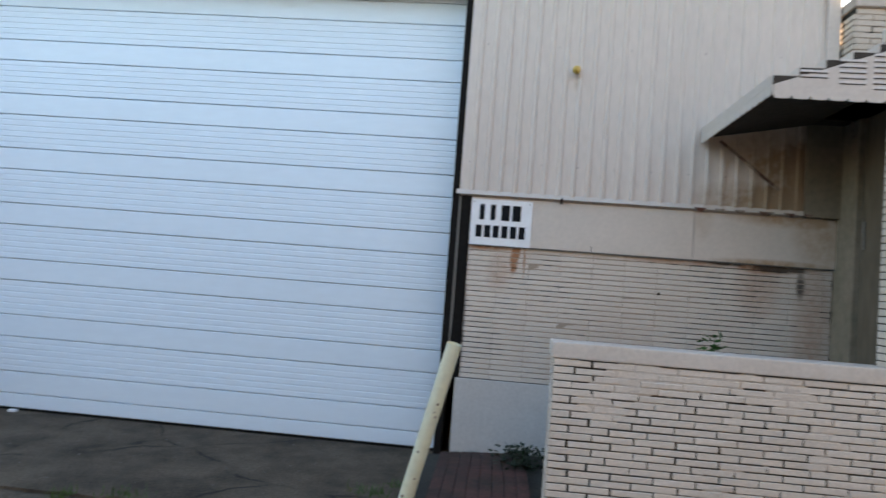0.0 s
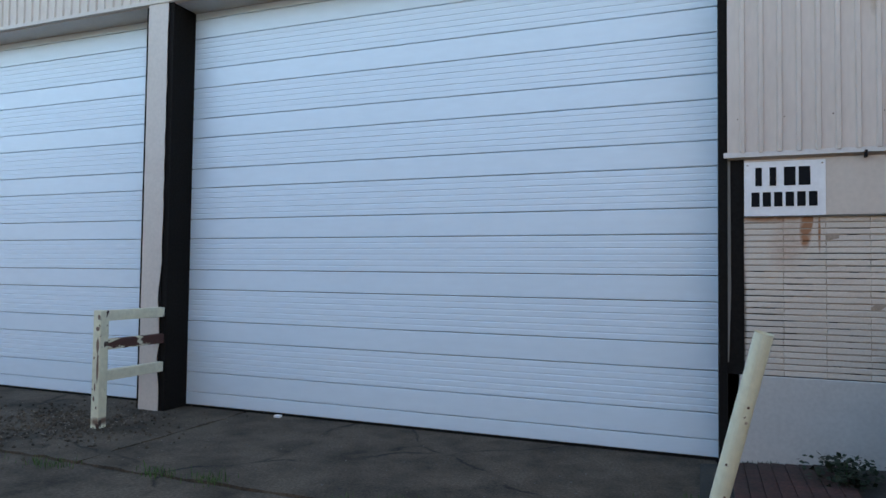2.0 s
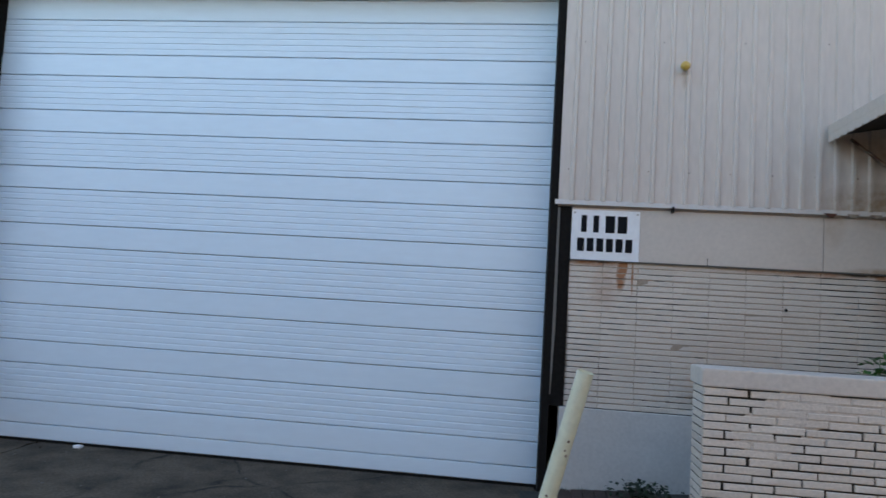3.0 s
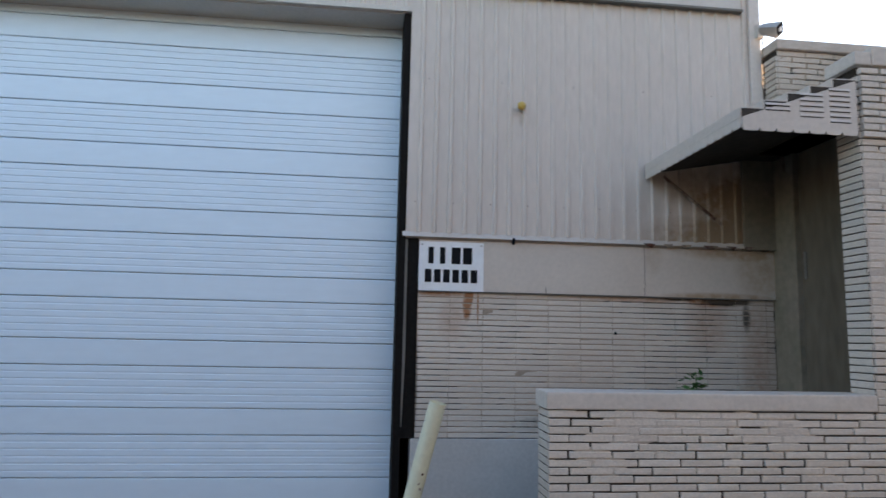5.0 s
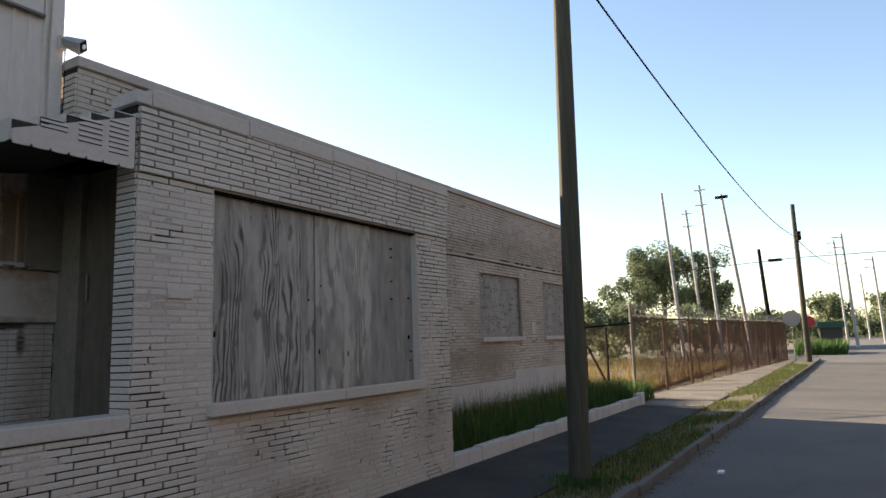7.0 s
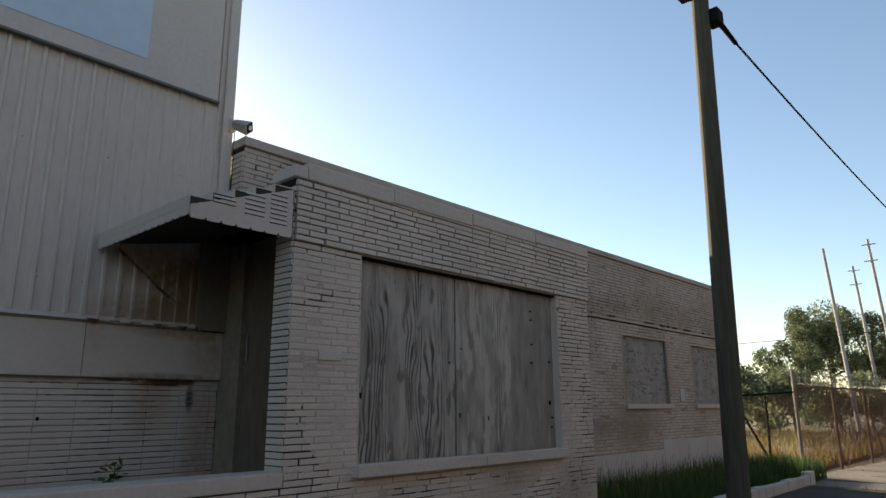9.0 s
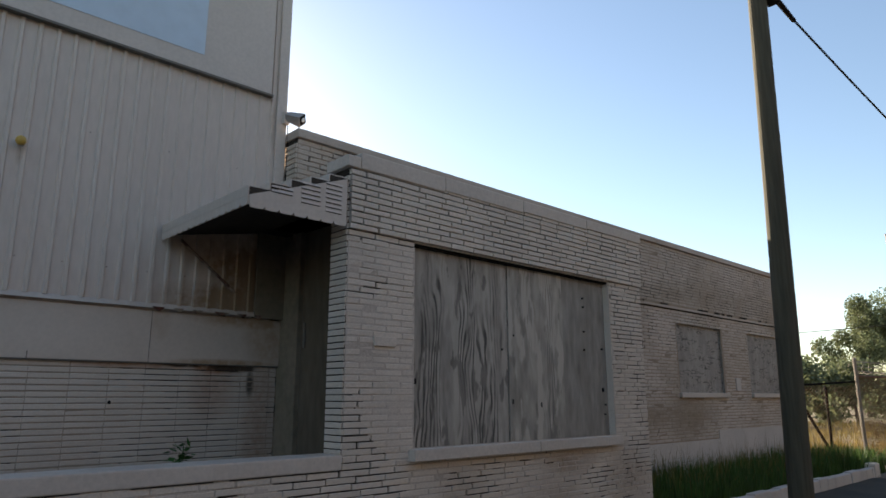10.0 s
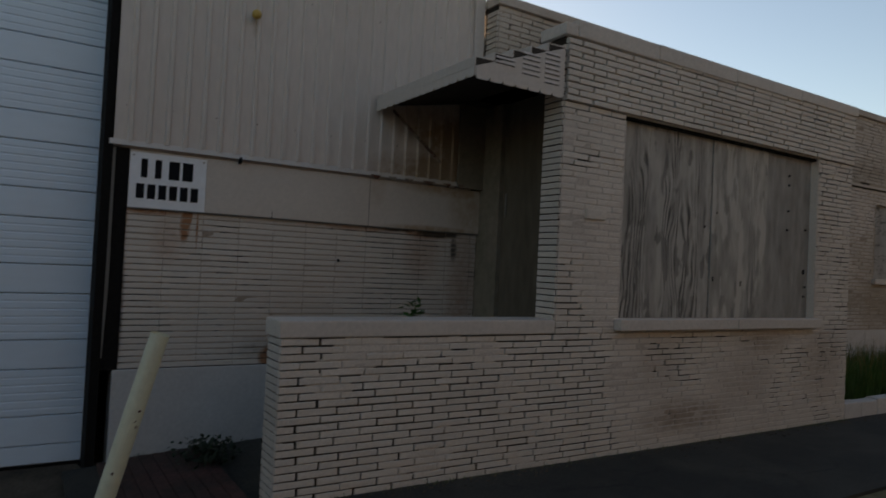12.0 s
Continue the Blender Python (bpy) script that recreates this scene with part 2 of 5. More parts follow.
rust_and_shade_marks(M["brick"], [(6.3, 1.12, 0.55, 0.16, 0.7), (7.4, 0.85, 0.55, 0.5, 0.5), (5.0, 0.42, 0.8, 0.2, 0.9), (4.6, 0.95, 0.35, 0.3, 0.35), (5.9, 0.7, 0.7, 0.35, 0.4), (7.85, 3.98, 0.45, 0.16, 0.8), (3.35, 4.0, 0.25, 0.12, 0.5)], (0.30, 0.225, 0.165))
rust_and_shade_marks(M["brick_far"], [(9.7, 1.45, 1.5, 0.5, 0.6), (11.9, 1.5, 1.6, 0.4, 0.6), (10.2, 3.6, 2.4, 0.3, 0.5), (13.6, 3.75, 2.8, 0.35, 0.45), (16.4, 3.5, 1.4, 0.4, 0.5)], (0.24, 0.18, 0.115))
# Rust runs; the tall drop near x 3.4 mixes grime with painted shade.
M["stack_brick"] = rust_and_shade_marks(material("painted_stack_brick", (0.605, 0.53, 0.452), 0.75, grain=60, amount=0.07, stain=0.9, stain_amount=0.3, bump=0.25, piece=0.04, island=0.04),
                              [(0.585, 2.09, 0.035, 0.10, 2.4), (0.56, 2.0, 0.05, 0.16, 1.3), (0.66, 1.98, 0.012, 0.2, 1.0), (0.42, 1.88, 0.16, 0.25, 0.35), (0.3, 2.11, 0.3, 0.04, 0.9), (2.2, 2.11, 0.7, 0.05, 0.6), (2.9, 1.9, 0.25, 0.35, 0.4), (1.33, 0.86, 0.09, 0.12, 1.4), (3.0, 2.1, 0.35, 0.07, 0.8), (3.42, 1.5, 0.22, 0.9, 0.45), (1.6, 1.2, 0.5, 0.5, 0.12)])
rust_and_shade_marks(M["stack_brick"], [(3.1, 2.10, 0.30, 0.05, 1.6), (2.6, 2.115, 0.25, 0.025, 1.2), (3.3, 1.95, 0.05, 0.16, 1.0), (0.1, 1.3, 0.02, 0.5, 0.8), (1.35, 0.95, 0.4, 0.12, 0.35)], (0.05, 0.042, 0.032))
M["guard_paint"] = rust_and_shade_marks(material("chipped_cream_paint", (0.70, 0.68, 0.50), 0.55, grain=20, amount=0.08, stain=4, stain_amount=0.35, bump=0.15),
                              [(-6.055, 0.83, 0.022, 0.09, 2.2), (-6.05, 0.60, 0.018, 0.18, 1.6), (-6.06, 1.0, 0.028, 0.025, 2.2), (-6.045, 1.12, 0.02, 0.03, 2.4), (-6.08, 0.40, 0.012, 0.05, 2.0),
                               (-6.09, 0.28, 0.015, 0.03, 2.0), (-6.10, 0.70, 0.01, 0.02, 2.0), (-6.06, 0.05, 0.09, 0.05, 1.0)], (0.10, 0.035, 0.02))
def chipped(m, rust, cover, scale=13.0, stretch=(1, 1, 0.6)):
    """Paint flaked off in crisp-edged patches that bare the rust."""
    n, l = m.node_tree.nodes, m.node_tree.links
    geo, mp, no, r, mix = n.new("ShaderNodeNewGeometry"), n.new("ShaderNodeMapping"), n.new("ShaderNodeTexNoise"), n.new("ShaderNodeMapRange"), n.new("ShaderNodeMix")
    mp.inputs["Scale"].default_value = stretch
    no.inputs["Scale"].default_value, no.inputs["Detail"].default_value, no.inputs["Roughness"].default_value = scale, 5, 0.6
    r.inputs["From Min"].default_value, r.inputs["From Max"].default_value = cover, cover + 0.025
    l.new(geo.outputs["Position"], mp.inputs["Vector"])
    l.new(mp.outputs[0], no.inputs["Vector"])
    l.new(no.outputs["Fac"], r.inputs["Value"])
    mix.data_type = 'RGBA'
    bsdf = n["Principled BSDF"]
    l.new(bsdf.inputs["Base Color"].links[0].from_socket, mix.inputs["A"])
    mix.inputs["B"].default_value = (*rust, 1)
    l.new(r.outputs[0], mix.inputs["Factor"])
    l.new(mix.outputs["Result"], bsdf.inputs["Base Color"])
    return m


chipped(M["guard_paint"], (0.045, 0.022, 0.014), 0.62)
M["rail_paint"] = chipped(material("chipped_rail_paint", (0.68, 0.66, 0.49), 0.55, grain=20, amount=0.08, stain=4, stain_amount=0.35, bump=0.15), (0.06, 0.028, 0.017), 0.66, 11.0)
M["rail_rust"] = chipped(material("peeling_rail_paint", (0.62, 0.58, 0.42), 0.6, grain=20, amount=0.1, stain=4, stain_amount=0.5, bump=0.2), (0.065, 0.02, 0.012), 0.43, 8.0, (1, 0.5, 1.6))
# Brown drops at the entry end paint grime and shade together.
M["band"] = rust_and_shade_marks(material("painted_band", (0.59, 0.515, 0.442), 0.5, grain=30, amount=0.04, stain=1.0, stain_amount=0.25, bump=0.05),
                       [(2.35, 2.55, 0.12, 0.25, 0.35), (3.1, 2.6, 0.6, 0.12, 0.8), (3.5, 2.4, 0.35, 0.35, 0.6), (3.0, 2.14, 0.6, 0.05, 0.9)], (0.36, 0.24, 0.14))
M["greydoor"] = material("grey_board", (0.155, 0.14, 0.12), 0.8, grain=18, amount=0.06, stain=1.2, stain_amount=0.4, bump=0.1)
# Stained board, its tone lowered to hold the alcove shade.
M["entryboard"] = material("shade_stained_entry_board", (0.15, 0.122, 0.09), 0.85, grain=12, amount=0.14, stain=1.6, stain_amount=0.7, tint=(0.085, 0.07, 0.05), bump=0.15, stretch=(1, 1, 0.3), spec=0.2)
M["asphalt"] = material("asphalt", (0.094, 0.087, 0.079), 0.9, grain=60, amount=0.28, stain=0.5, stain_amount=0.7, tint=(0.145, 0.125, 0.106), bump=0.4)
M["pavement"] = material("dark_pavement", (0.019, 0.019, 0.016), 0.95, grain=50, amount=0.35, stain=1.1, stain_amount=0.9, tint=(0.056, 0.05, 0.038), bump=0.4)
M["apron"] = material("old_concrete_apron", (0.112, 0.086, 0.061), 0.95, grain=45, amount=0.3, stain=1.5, stain_amount=1.0, tint=(0.03, 0.024, 0.018), bump=0.4, spec=0.2)
M["slab"] = material("pale_concrete_slab", (0.20, 0.168, 0.13), 0.9, grain=40, amount=0.2, stain=0.8, stain_amount=0.85, tint=(0.11, 0.095, 0.075), bump=0.3, piece=0.1)
M["kerb"] = material("concrete_kerb", (0.14, 0.127, 0.11), 0.9, grain=40, amount=0.2, stain=2.2, stain_amount=0.8, bump=0.3)
M["paver"] = material("red_paver", (0.085, 0.036, 0.03), 0.9, grain=40, amount=0.3, stain=2.4, stain_amount=0.95, tint=(0.028, 0.022, 0.016), bump=0.3, piece=0.15)
M["soil"] = material("dry_soil", (0.16, 0.115, 0.07), 0.95, grain=9, amount=0.3, stain=0.25, stain_amount=0.9, tint=(0.12, 0.13, 0.045), bump=0.5)
M["yellowpost"] = material("cream_painted_steel", (0.70, 0.68, 0.50), 0.5, grain=20, amount=0.06, stain=3, stain_amount=0.3, bump=0.1)
M["rust"] = material("rusted_steel", (0.085, 0.03, 0.018), 0.9, grain=30, amount=0.4, stain=7, stain_amount=0.75, tint=(0.5, 0.44, 0.34), bump=0.4)
M["wood"] = material("pole_timber", (0.076, 0.070, 0.048), 0.95, grain=30, amount=0.25, stain=1.5, stain_amount=0.5, bump=0.5, stretch=(1, 1, 0.06))
M["greypole"] = material("grey_pole", (0.36, 0.33, 0.30), 0.8, grain=20, amount=0.1, bump=0.1)
M["white"] = material("white_sign_paint", (0.80, 0.80, 0.80), 0.45, grain=25, amount=0.04, stain=4, stain_amount=0.15, bump=0.02)
M["ink"] = material("black_lettering", (0.008, 0.009, 0.011), 0.7, amount=0.1, bump=0.0, spec=0.1)
M["bluepaint"] = material("pale_blue_panel", (0.52, 0.62, 0.72), 0.4, grain=6, amount=0.04, stain=1.2, stain_amount=0.15, bump=0.02)
# Near-black colour carries the shade under the awning and in the entry.
M["soffit"] = material("shade_dark_underside", (0.06, 0.05, 0.042), 0.9, grain=20, amount=0.2, stain=2, stain_amount=0.5, bump=0.1, spec=0.2)
M["brass"] = material("yellow_glass", (0.55, 0.36, 0.08), 0.3, grain=20, amount=0.1, bump=0.0)
M["galv"] = material("galvanised_wire", (0.22, 0.195, 0.17), 0.6, metal=0.4, amount=0.15, bump=0.0)
M["rustwire"] = material("rusty_mesh", (0.135, 0.07, 0.044), 0.8, amount=0.2, bump=0.0)
M["grass"] = material("green_grass", (0.058, 0.118, 0.022), 0.7, grain=3, amount=0.25, stain=0.8, stain_amount=0.3, bump=0, island=0.3)
M["drygrass"] = material("dry_grass", (0.25, 0.17, 0.055), 0.8, grain=2, amount=0.2, stain=0.2, stain_amount=0.6, tint=(0.14, 0.16, 0.05), bump=0, island=0.3)
M["leaf"] = material("tree_leaves", (0.15, 0.175, 0.09), 0.8, grain=1, amount=0.3, stain=0.15, stain_amount=0.3, bump=0, island=0.35)
M["plant"] = material("weed_leaves", (0.045, 0.13, 0.028), 0.5, grain=20, amount=0.2, bump=0, island=0.2)
M["darkweed"] = material("dark_weed_leaves", (0.016, 0.03, 0.012), 0.7, grain=20, amount=0.3, bump=0, island=0.3)
M["bark"] = material("bark", (0.10, 0.08, 0.06), 0.95, grain=12, amount=0.3, bump=0.5)
# Near black: serves the added light-blocking walls opposite and the shed body.
M["opposite"] = material("blocker_and_shed_dark", (0.06, 0.05, 0.04), 0.9, grain=8, amount=0.2, stain=0.2, stain_amount=0.5, bump=0.2)
M["red"] = material("red_sign", (0.45, 0.03, 0.03), 0.5, amount=0.05, bump=0)
M["green"] = material("green_sign_paint", (0.018, 0.075, 0.045), 0.6, amount=0.1, bump=0)
for key_, share_ in (("leaf", 0.38), ("grass", 0.3), ("drygrass", 0.35), ("plant", 0.3)):
    leafy_light(M[key_], share_)
cracked(M["apron"], 0.55, 0.012, (0.012, 0.010, 0.008))
cracked(M["pavement"], 0.8, 0.010, (0.008, 0.0075, 0.007))
cracked(M["asphalt"], 0.30, 0.004, (0.02, 0.018, 0.016), 0.7)
# Drops under the awning paint orange-brown stain and part of its shade.
rust_and_shade_marks(M["siding"], [(2.75, 2.72, 0.6, 0.22, 0.7), (3.2, 2.85, 0.5, 0.5, 0.9), (3.35, 3.1, 0.3, 0.6, 0.6), (2.9, 3.2, 0.5, 0.25, 0.6), (1.05, 3.80, 0.03, 0.10, 0.35), (3.4, 4.75, 0.10, 0.35, 0.35)], (0.27, 0.18, 0.10))
M["lampcase"] = material("grey_cast_metal", (0.34, 0.32, 0.30), 0.5, metal=0.2, grain=30, amount=0.1, bump=0.05)
M["hydrant"] = material("white_hydrant_paint", (0.7, 0.7, 0.66), 0.5, amount=0.1, bump=0)


# ---- building helpers ----
def world_of(ob):
    m = ob.matrix_basis.copy()
    if ob.parent:
        m = world_of(ob.parent) @ ob.matrix_parent_inverse @ m
    return m


def link_mesh(name, bm, mat):
    me = bpy.data.meshes.new(name)
    bm.to_mesh(me)
    bm.free()
    me.materials.append(mat)
    return new(name, me)


def under(ob, parent):
    ob.parent = parent
    ob.matrix_parent_inverse = world_of(parent).inverted()
    return ob


def part(name, bm, mat, parent, label=""):
    ob = under(link_mesh(name, bm, mat), parent)
    return tagged(ob, label) if label else ob


def thing(name, at, label, category, group="", kind=""):
    ob = new(name)
    ob.empty_display_size = 0.2
    ob.matrix_basis = Matrix.Translation(at)
    return tagged(ob, label, category, group, kind)


def structure(name, bm, mat, label, category):
    return tagged(link_mesh(name, bm, mat), label, category, kind="structure")


def box(bm, x0, x1, y0, y1, z0, z1, bevel=0.0):
    r = bmesh.ops.create_cube(bm, size=1, matrix=Matrix.Translation(((x0 + x1) / 2, (y0 + y1) / 2, (z0 + z1) / 2)) @ Matrix.Diagonal((x1 - x0, y1 - y0, z1 - z0, 1)))
    if bevel:
        es = list({e for v in r["verts"] for e in v.link_edges})
        bmesh.ops.bevel(bm, geom=es, offset=bevel, segments=2, affect='EDGES', profile=0.6)
    return bm


def boxed(*a, **k):
    return box(bmesh.new(), *a, **k)


def rod(bm, a, b, r0, r1=None, seg=10):
    a, b = Vector(a), Vector(b)
    m = Matrix.Translation((a + b) / 2) @ (b - a).to_track_quat("Z", "Y").to_matrix().to_4x4()
    bmesh.ops.create_cone(bm, cap_ends=True, segments=seg, radius1=r0, radius2=r0 if r1 is None else r1, depth=(b - a).length, matrix=m)
    return bm


def prism(bm, profile, axis, a, b):
    """Extrudes a closed profile of (u, v) along the axis from a to b: u, v are the other two axes in order."""
    def at(u, v, w):
        return {"x": (w, u, v), "y": (u, w, v), "z": (u, v, w)}[axis]
    lo = [bm.verts.new(at(u, v, a)) for u, v in profile]
    hi = [bm.verts.new(at(u, v, b)) for u, v in profile]
    n = len(profile)
    for i in range(n):
        bm.faces.new((lo[i], lo[(i + 1) % n], hi[(i + 1) % n], hi[i]))
    bm.faces.new(lo[::-1])
    bm.faces.new(hi)
    bmesh.ops.recalc_face_normals(bm, faces=bm.faces)
    return bm


def raw(name, verts, faces, mat):
    me = bpy.data.meshes.new(name)
    me.from_pydata(verts, [], faces)
    me.materials.append(mat)
    return new(name, me)


def brick_mesh(w, h, d, seed):
    """One brick from x 0..w, z 0..h, its face at y = 0 (front towards -y), with worn edges."""
    r = random.Random(seed)
    c = 0.004
    j = lambda s: r.uniform(-s, s)
    back = [(0, d, 0), (w, d, 0), (w, d, h), (0, d, h)]
    mid = [(j(.0015), c, j(.0015)), (w + j(.0015), c, j(.0015)), (w + j(.0015), c, h + j(.0015)), (j(.0015), c, h + j(.0015))]
    f = [(c + j(.001), j(.0015), c), (w - c + j(.001), j(.0015), c + j(.001)), (w - c, j(.0015), h - c), (c, j(.0015), h - c + j(.001))]
    faces = [(8, 9, 10, 11)]
    for a, b in ((0, 4), (4, 8)):
        for i in range(4):
            k = (i + 1) % 4
            faces.append((a + i, a + k, b + k, b + i))
    return back + mid + f, faces


BRICKS = {}


def brick(parent, x, y, z, w, h, mat, turn=0.0, rnd=random):
    """Lays one brick as an object of its own; alike bricks share a mesh."""
    key = (round(w, 3), round(h, 3), mat, rnd.randrange(4))
    if key not in BRICKS:
        v, f = brick_mesh(w, h, 0.05, len(BRICKS))
        me = bpy.data.meshes.new("brick")
        me.from_pydata(v, [], f)
        me.materials.append(mat)
        BRICKS[key] = me
    ob = new("brick", BRICKS[key])
    ob.matrix_basis = pose(x, y, z, 0, 0, turn)
    return under(ob, parent)


def courses(x0, x1, z0, z1, pitch, length, rnd, stack=False):
    """Rows of (x, z, width, height) of bricks over a stretch of wall."""
    pitch = (z1 - z0) / round((z1 - z0) / pitch)
    out, joint, k, z = [], 0.008, 0, z0
    while z + pitch * 0.7 < z1:
        h = min(pitch, z1 - z) - joint
        x = x0
        first = length if stack else length * ((0.5 if k % 2 else 1.0) + rnd.uniform(-0.06, 0.06))
        while x < x1 - 0.02:
            w = min(first, x1 - x)
            if x1 - x - w < 0.07:
                w = x1 - x
            out.append((x, z, w - (0.003 if stack else joint + 0.004), h))
            x += w
            first = length if stack else length * rnd.choice((1.0, 1.0, 1.0, 1.0, 0.97, 1.03, 0.9, 1.1))
        z += pitch
        k += 1
    return out


def cut(rows, hole):
    """Leaves a rectangular opening (x0, x1, z0, z1) out of the courses."""
    a, b, c, d = hole
    out = []
    for x, z, w, h in rows:
        if z + h <= c + 0.01 or z >= d - 0.01 or x + w <= a or x >= b:
            out.append((x, z, w, h))
            continue
        if x < a - 0.04:
            out.append((x, z, a - x - 0.004, h))
        if x + w > b + 0.04:
            out.append((b + 0.004, z, x + w - b - 0.004, h))
    return out


def joint_sheet(x0, x1, z0, z1, y, smear, seed, step=0.04, holes=()):
    """The bed behind the bricks, uneven, which old paint brings up flush with them in patches."""
    nx, nz = max(2, int((x1 - x0) / step)), max(2, int((z1 - z0) / step))
    vs, fs = [], []
    for k in range(nz + 1):
        for i in range(nx + 1):
            x, z = x0 + (x1 - x0) * i / nx, z0 + (z1 - z0) * k / nz
            a = noise.noise(Vector((x * 1.3 + seed, z * 1.6, seed * 2.0))) + 0.5 * noise.noise(Vector((x * 5 + seed, z * 6, seed))) + 0.7 * noise.noise(Vector((x * 6, z * 19 + seed, seed * 3.0))) + smear(x, z)
            vs.append((x, y + 0.006 - max(-0.008, min(0.0096, 0.042 * a)), z))
    for k in range(nz):
        for i in range(nx):
            cx, cz = x0 + (x1 - x0) * (i + .5) / nx, z0 + (z1 - z0) * (k + .5) / nz
            if any(a < cx < b and c < cz < d for a, b, c, d in holes):
                continue
            o = k * (nx + 1) + i
            fs.append((o, o + 1, o + nx + 2, o + nx + 1))
    return vs, fs


# ---- ground ----
gv, gf, G = [], [], 40
for j in range(G + 1):
    for i in range(G + 1):
        u, v = (i / G * 2 - 1), (j / G * 2 - 1)
        gv.append((900 * u ** 3 + 0, 900 * v ** 3 - 6, -0.09))
for j in range(G):
    for i in range(G):
        o = j * (G + 1) + i
        gf.append((o, o + 1, o + G + 2, o + G + 1))
tagged(raw("ground", gv, gf, M["soil"]), "dry open ground reaching the horizon", "ground", kind="structure")

GZ = 0.14      # top of the pavement beside the building


def kerb_y(x):
    """Front of the kerb, which runs slightly askew to the building."""
    return -4.12 - 0.0092 * (x - 8)


structure("road", boxed(-60, 160, -12.5, -3.95, -0.3, 0.0), M["asphalt"], "worn grey asphalt street in long shade", "road")
structure("cross_road", boxed(49.5, 58, -3.9, 90, -0.3, -0.004), M["asphalt"], "grey asphalt side street at the far corner", "road")
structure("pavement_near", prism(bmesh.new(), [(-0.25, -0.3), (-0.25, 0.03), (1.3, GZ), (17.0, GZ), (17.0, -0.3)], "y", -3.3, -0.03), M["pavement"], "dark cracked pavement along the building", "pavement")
structure("verge", prism(bmesh.new(), [(0.9, kerb_y(0.9) + 0.08), (47.5, kerb_y(47.5) + 0.08), (47.5, -3.3), (0.9, -3.3)], "z", -0.3, GZ - 0.03), M["soil"], "strip of soil and grass between pavement and kerb", "verge")
structure("field", boxed(17.4, 49.5, -0.2, 120, -0.3, GZ - 0.02), M["soil"], "overgrown vacant lot of dry weeds", "ground")
structure("apron", boxed(-60, 0.9, -3.95, 0.45, -0.3, -0.045), M["apron"], "stained old concrete apron before the doors", "ground")

structure("pavement_far", boxed(-60, 160, -15.0, -12.5, -0.3, GZ), M["pavement"], "plain pavement across the street", "pavement")
# Unseen blocks, added to hold low sky light off facade and entry.
structure("wall_opposite", boxed(-60, 0.5, -17.5, -15.0, -0.3, 6.2), M["opposite"], "unseen dark block added opposite to cut low sky light", "building")
structure("wall_opposite_tall", boxed(0.5, 60, -17.5, -15.0, -0.3, 10.5), M["opposite"], "unseen taller block added opposite to darken under the awning", "building")

# ---- warehouse ----
warehouse = thing("warehouse", (-5, 0, 0), "beige metal-clad warehouse with large white doors", "building")
X_CORNER = 3.50


def siding_sheet(x0, x1, z0, z1, y, pitch=0.142):
    """Ribbed steel sheet as a folded strip, with thickness."""
    pts, x = [], x0
    while x < x1 - 1e-6:
        for dx, dy in ((0, 0), (0.094, 0), (0.104, -0.022), (0.130, -0.022), (0.140, 0)):
            if x + dx <= x1:
                pts.append((x + dx, y + dy))
        x += pitch
    pts.append((x1, y))
    prof = pts + [(px, py + 0.004) for px, py in reversed(pts)]
    return prism(bmesh.new(), prof, "z", z0, z1)


x = -0.03
while x < X_CORNER - 0.1:
    nx_ = min(x + 0.852, X_CORNER - 0.06)
    part("siding_sheet", siding_sheet(x, nx_, 2.66, 9.0, -0.04), M["siding"], warehouse)
    x = nx_
x = -13.4
while x < -0.05:
    nx_ = min(x + 0.852, -0.03)
    part("siding_sheet", siding_sheet(x, nx_, 4.84, 9.0, -0.04), M["siding"], warehouse)
    x = nx_
part("wall", boxed(-0.03, X_CORNER - 0.05, 0.0, 0.25, 2.2, 9.0), M["trim"], warehouse)
part("wall", boxed(-13.4, -0.03, 0.0, 0.25, 4.9, 9.0), M["trim"], warehouse)
part("side_wall", boxed(X_CORNER - 0.25, X_CORNER, 0.25, 18, 0.0, 9.0), M["siding"], warehouse)
part("back_wall", boxed(-13.4, X_CORNER - 0.25, 17.75, 18, 0.0, 9.0), M["siding"], warehouse)
part("end_wall", boxed(-13.65, -13.4, -0.04, 18, 0.0, 9.0), M["siding"], warehouse)
part("roof", boxed(-13.4, X_CORNER - 0.25, 0.25, 17.75, 8.6, 8.8), M["trim"], warehouse)
part("corner_trim", boxed(X_CORNER - 0.10, X_CORNER + 0.02, -0.075, 0.25, 3.64, 9.0, bevel=0.006), M["trim"], warehouse)
part("flashing", prism(bmesh.new(), [(0.0, 2.60), (0.0, 2.672), (-0.046, 2.668), (-0.066, 2.622), (-0.06, 2.618), (-0.02, 2.635)], "x", -0.06, X_CORNER - 0.02), M["trim"], warehouse)
part("header_flashing", boxed(-13.4, -0.03, -0.07, 0.12, 4.80, 4.845, bevel=0.004), M["trim"], warehouse)
# raised flat board high on the siding, with a pale blue field
board = part("sign_board", boxed(0.18, 3.30, -0.11, -0.066, 5.06, 8.2, bevel=0.005), M["trim"], warehouse, "flat beige board fixed over the siding")
part("blue_field", boxed(1.05, 2.52, -0.116, -0.112, 5.24, 7.6), M["bluepaint"], board, "pale blue blank field")
part("board_edge", boxed(0.16, 3.32, -0.118, -0.05, 5.035, 5.058), M["greydoor"], board)
# low wall under the siding
part("band", boxed(0.10, 3.60, -0.022, 0.05, 2.13, 2.60, bevel=0.004), M["band"], warehouse, "flat painted band under the siding")
part("band_edge", boxed(0.10, 3.60, -0.03, 0.0, 2.118, 2.128), M["greydoor"], warehouse)
